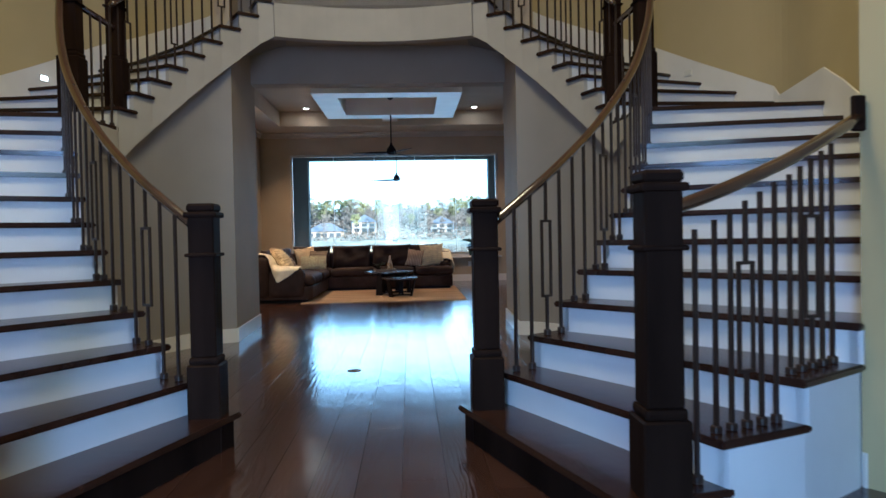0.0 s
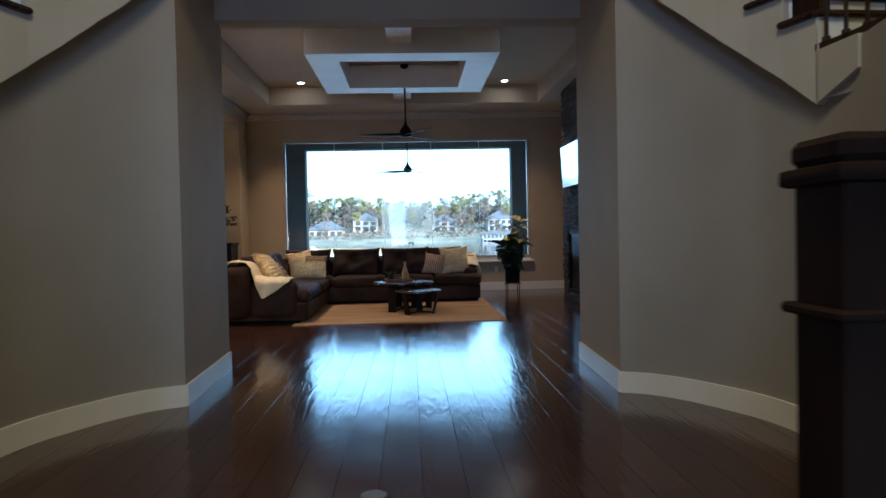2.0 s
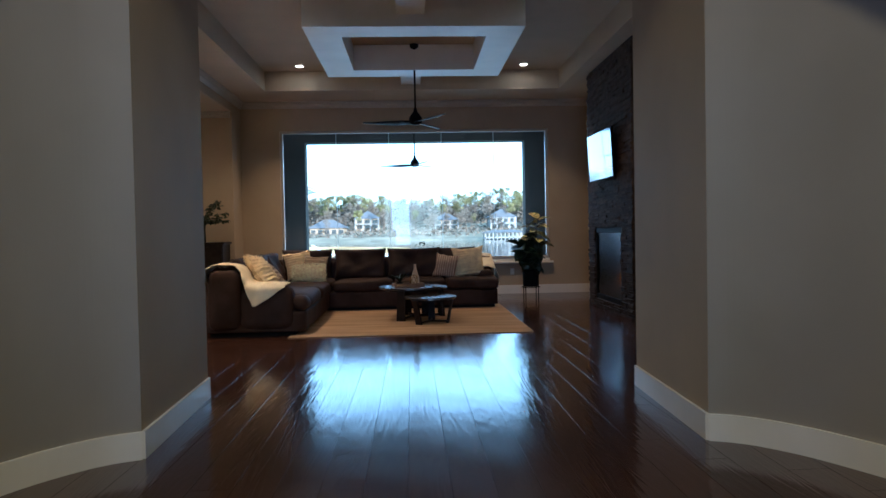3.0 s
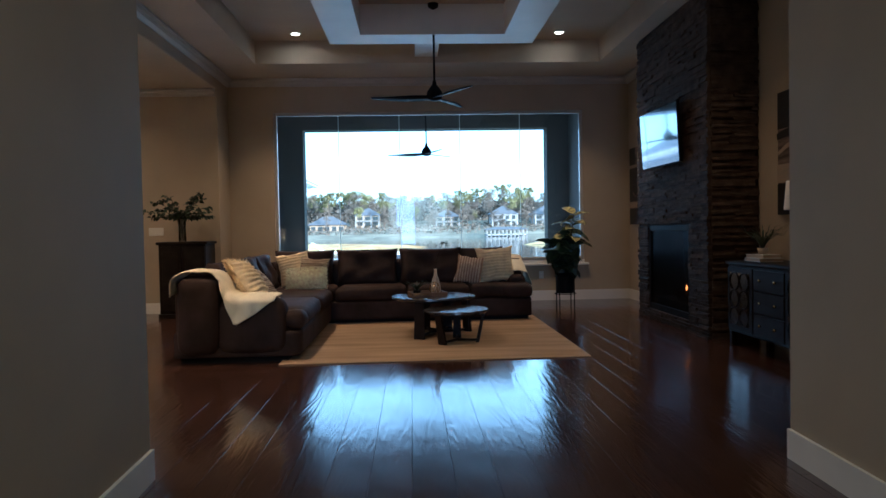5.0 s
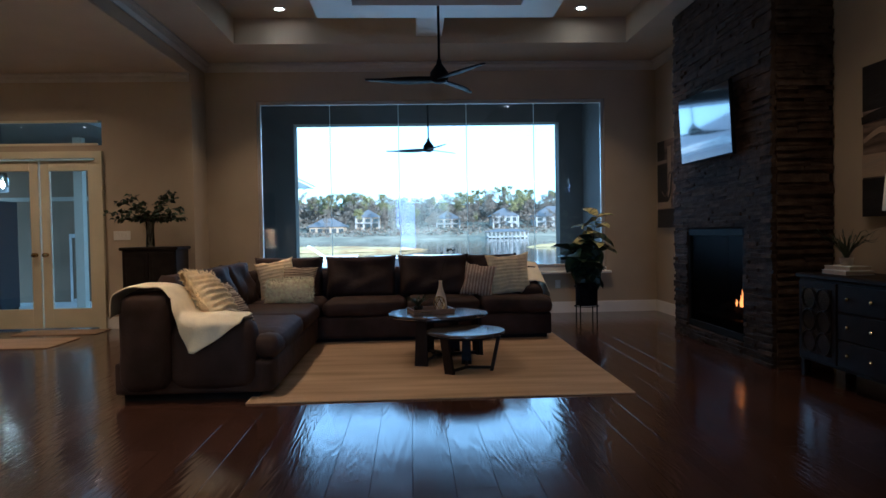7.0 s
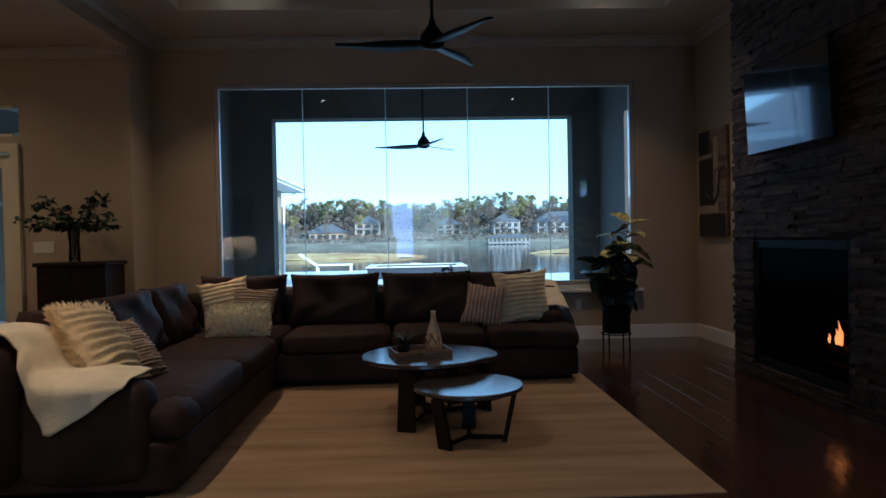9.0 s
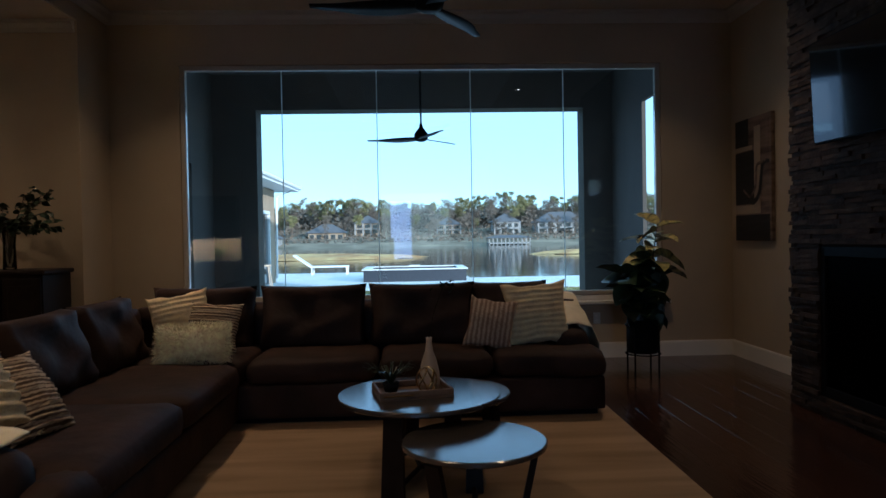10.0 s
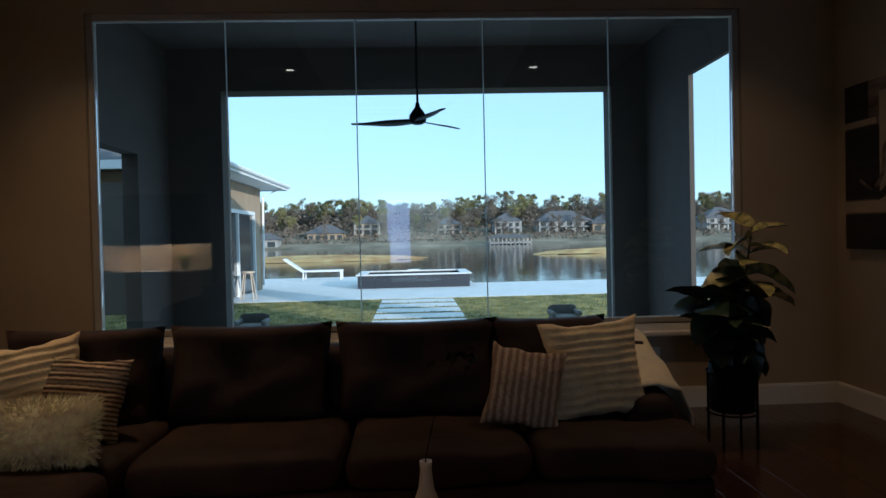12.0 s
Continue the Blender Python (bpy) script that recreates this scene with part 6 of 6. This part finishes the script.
# islands of reeds
for (x, y, w, d, sd) in ((-11.5, 82, 11.5, 4.0, 1), (23, 88, 9.0, 3.5, 2)):
    bm = bmesh.new()
    n = 40
    rnd = random.Random(sd)
    rows = []
    for j in range(5):
        f = 1 - j / 5
        rows.append([bm.verts.new((x + w * f * math.cos(6.283 * i / n) * (1 + 0.12 * math.sin(i * 1.3)), y + d * f * math.sin(6.283 * i / n), -0.92 + 0.62 * (1 - f) ** 0.5 + rnd.uniform(0, 0.12))) for i in range(n)])
    for a, b in zip(rows, rows[1:]):
        for i in range(n):
            bm.faces.new((a[i], a[(i + 1) % n], b[(i + 1) % n], b[i]))
    bm.faces.new(rows[-1])
    structure("reed_island", bm, REED)


def crown(seed, w, h, n, m, name, bare=False):
    r = random.Random(seed)
    vs, fs = [], []
    blobs = [(r.gauss(0, 0.26) * w, r.gauss(0, 0.26) * w, r.uniform(0.05, 1) ** 0.8 * h, r.uniform(0.14, 0.26) * w) for _ in range(15)]
    for k in range(n):
        bx, by, bz, br = r.choice(blobs)
        v = Vector((r.gauss(0, 1), r.gauss(0, 1), r.gauss(0, 0.7)))
        v = v.normalized() * br * r.uniform(0.5, 1.1)
        c = Vector((bx, by, bz)) + v
        s = (0.09 if bare else 0.2) * r.uniform(0.6, 1.5)
        q = [Vector((r.gauss(0, 1), r.gauss(0, 1), r.gauss(0, 1))).normalized() * s * (3.0 if bare and j == 0 else 1) for j in range(4)]
        i = len(vs)
        vs += [tuple(c + p) for p in q]
        fs += [(i, i + 1, i + 2), (i, i + 2, i + 3), (i, i + 3, i + 1)]
    me = bpy.data.meshes.new(name)
    me.from_pydata(vs, [], fs)
    me.materials.append(m)
    return me


def make_tree(kind, seed):
    pine = kind == "pine"
    t = thing("tree", "tall green pine tree on the far shore" if pine else "bare grey-brown leafless tree on the far shore", "tree", (0, -300 - seed * 20, 0), group="trees across the lake")
    r = random.Random(seed)
    H = 12.0
    bm = tube([(0, 0, -2), (0.1, 0, H * 0.4), (r.uniform(-0.3, 0.3), 0, H * 0.95)], [0.28, 0.2, 0.05], 7)
    for k in range(9):
        z = H * (0.35 + 0.06 * k)
        a = k * 2.4
        L = 1.8 if pine else 2.6
        tube([(0, 0, z), (L * 0.6 * math.cos(a), L * 0.6 * math.sin(a), z + 0.8), (L * math.cos(a), L * math.sin(a), z + (1.2 if pine else 2.4))], [0.08, 0.05, 0.015], 5, bm)
    part("trunk", bm, BARK, t)
    c = new("crown", crown(seed, 5.2, H * (0.62 if pine else 0.75), 2400 if pine else 2200, PINE if pine else BARE, "crown", not pine))
    c.location = (0, 0, H * (0.42 if pine else 0.28))
    c.parent = t
    return t


rnd = random.Random(909)
verts, faces = [], []
for k in range(30000):
    x = rnd.uniform(-150, 190)
    y = rnd.uniform(232, 275)
    g0 = 0.6 + (y - 195) * 0.095
    z = g0 + rnd.random() ** 1.3 * (4.6 + 1.8 * noise.noise((x * 0.09, 3, 1)))
    i = len(verts)
    sz = rnd.uniform(0.3, 0.8)
    for q in range(4):
        verts.append((x + rnd.gauss(0, sz), y + rnd.gauss(0, sz), z + rnd.gauss(0, sz * 0.9)))
    faces += [(i, i + 1, i + 2), (i, i + 2, i + 3)]
for k in range(9000):
    x = rnd.uniform(-110, 140)
    y = rnd.uniform(188, 234)
    z = 0.1 + max(0, y - 186) * 0.085 + rnd.random() ** 2 * 1.8 * max(0.1, noise.noise((x * 0.13, y * 0.1, 1)) + 0.3)
    i = len(verts)
    sz = rnd.uniform(0.15, 0.5)
    for q in range(4):
        verts.append((x + rnd.gauss(0, sz), y + rnd.gauss(0, sz), z + rnd.gauss(0, sz * 0.7)))
    faces += [(i, i + 1, i + 2), (i, i + 2, i + 3)]
me = bpy.data.meshes.new("far_woods")
me.from_pydata(verts, [], faces)
me.materials.append(BARE)
tagged(new("far_woods", me), label="grey-brown leafless woods and scrub on the far hillside", kind="stuff")
protos = [make_tree("pine", s) for s in (1, 2, 3, 4)] + [make_tree("bare", s) for s in (5, 6, 7)]
rnd = random.Random(77)
trees = []
for k in range(215):
    x = -110 + 1.25 * k + rnd.uniform(-1.4, 1.4)
    y = rnd.choice((222, 228, 234, 242, 250, 258)) + rnd.uniform(-3, 3)
    p = protos[rnd.randrange(4)] if rnd.random() < (0.55 if y > 240 else 0.25) else protos[rnd.randrange(4, 7)]
    trees.append((p, x, y, rnd.uniform(0.5, 0.8) * (1.25 if 20 < x < 34 and p in protos[:4] else 1.0)))
for k in range(72):
    x = -80 + 2.5 * k + rnd.uniform(-2, 2)
    trees.append((protos[rnd.randrange(3, 7)], x, rnd.uniform(198, 214), rnd.uniform(0.3, 0.55)))
for i, (p, x, y, s) in enumerate(trees):
    z = 0.6 + (y - 195) * 0.095
    m = pose(x, y, z, 0, 0, rnd.uniform(0, 360))
    c = copy_thing(p, m)
    c.scale = (s, s, s)
for k, p in enumerate(protos):
    p.location = (-125 - 6 * k, 232 + k, 3.8)

# ---- ledger stones and floor boards ----
rnd = random.Random(31)
STONES = []
for k in range(12):
    L = (0.18, 0.24, 0.3, 0.38, 0.46, 0.55)[k % 6]
    b = B(-0.028, -L / 2, -0.0162, 0.012, L / 2, 0.0162)
    for v in b.verts:
        v.co += Vector((rnd.uniform(-0.007, 0.007), rnd.uniform(-0.003, 0.0), rnd.uniform(-0.003, 0.001)))
    me = bpy.data.meshes.new("stone")
    b.to_mesh(me)
    b.free()
    me.materials.append(STONE)
    STONES.append((L, me))
far = bmesh.new()
placed = 0
for face in ("front", "side", "far_side"):
    a0, a1 = (CYA - 0.02, CYB) if face == "front" else (CX + 0.01, XR - 0.01)
    for c in range(110):
        z = 0.018 + c * 0.0338
        if z > 3.62:
            break
        p = a0
        while p < a1 - 0.05:
            L, me = STONES[rnd.randrange(12)]
            if face == "front" and FZ0 - 0.02 < z < FZ1 + 0.02 and p < FY1 and p + L > FY0:
                if p < FY0 - 0.06:
                    sc = (FY0 - p) / L
                else:
                    p = FY1
                    continue
            else:
                sc = min(1.0, (a1 - p) / L)
            out = rnd.uniform(-0.012, 0.012)
            mid = p + L * sc / 2
            if face == "front":
                m = pose(CX - out, mid, z)
            elif face == "side":
                m = pose(mid, CYA - out, z, 0, 0, 90)
            else:
                m = pose(mid, CYB + out, z, 0, 0, -90)
            m = m @ Matrix.Diagonal((1, sc * 0.99, 1, 1))
            if face == "front" and z < 1.75 and placed < 290:
                o = new("stone", me)
                o.matrix_world = m
                o.parent = chim
                placed += 1
            else:
                b = bmesh.new()
                b.from_mesh(me)
                merge(far, b, m)
            p += L * sc
part("ledger_stones", far, STONE, chim, "dark stacked ledger stone strips", kind="stuff")

PW = 0.205
PL = {}
for L in (1.1, 1.5, 1.9, 2.3):
    b = B(-PW / 2 + 0.0009, -L / 2 + 0.001, -0.012, PW / 2 - 0.0009, L / 2 - 0.001, 0.0)
    top = [e for e in b.edges if all(v.co.z > -0.001 for v in e.verts)]
    bmesh.ops.bevel(b, geom=top, offset=0.0005, segments=1, affect="EDGES")
    me = bpy.data.meshes.new("floor_board")
    b.to_mesh(me)
    b.free()
    me.materials.append(FLOORM)
    PL[L] = me
floor_ob = bpy.data.objects["floor"]
rest = bmesh.new()
count = 0
cols = sorted(range(-33, 20), key=lambda c: abs(c * PW + 0.5))
for c in cols:
    x = c * PW
    y = -4.6 - rnd.uniform(0, 1.5)
    while y < 14.38:
        L = rnd.choice((1.1, 1.5, 1.9, 2.3))
        mid = y + L / 2
        if mid + L / 2 > 14.37:
            sc = (14.37 - y) / L
        else:
            sc = 1.0
        m = pose(x, y + L * sc / 2, 0) @ Matrix.Diagonal((1, sc, 1, 1))
        if count < 290 and -2.6 < y < 12.2:
            o = new("floor_board", PL[L])
            o.matrix_world = m
            o.parent = floor_ob
            count += 1
        elif y > -4.6:
            b = bmesh.new()
            b.from_mesh(PL[L])
            merge(rest, b, m)
        y += L
part("floor_boards", rest, FLOORM, floor_ob, "dark glossy hardwood floor boards", kind="stuff")
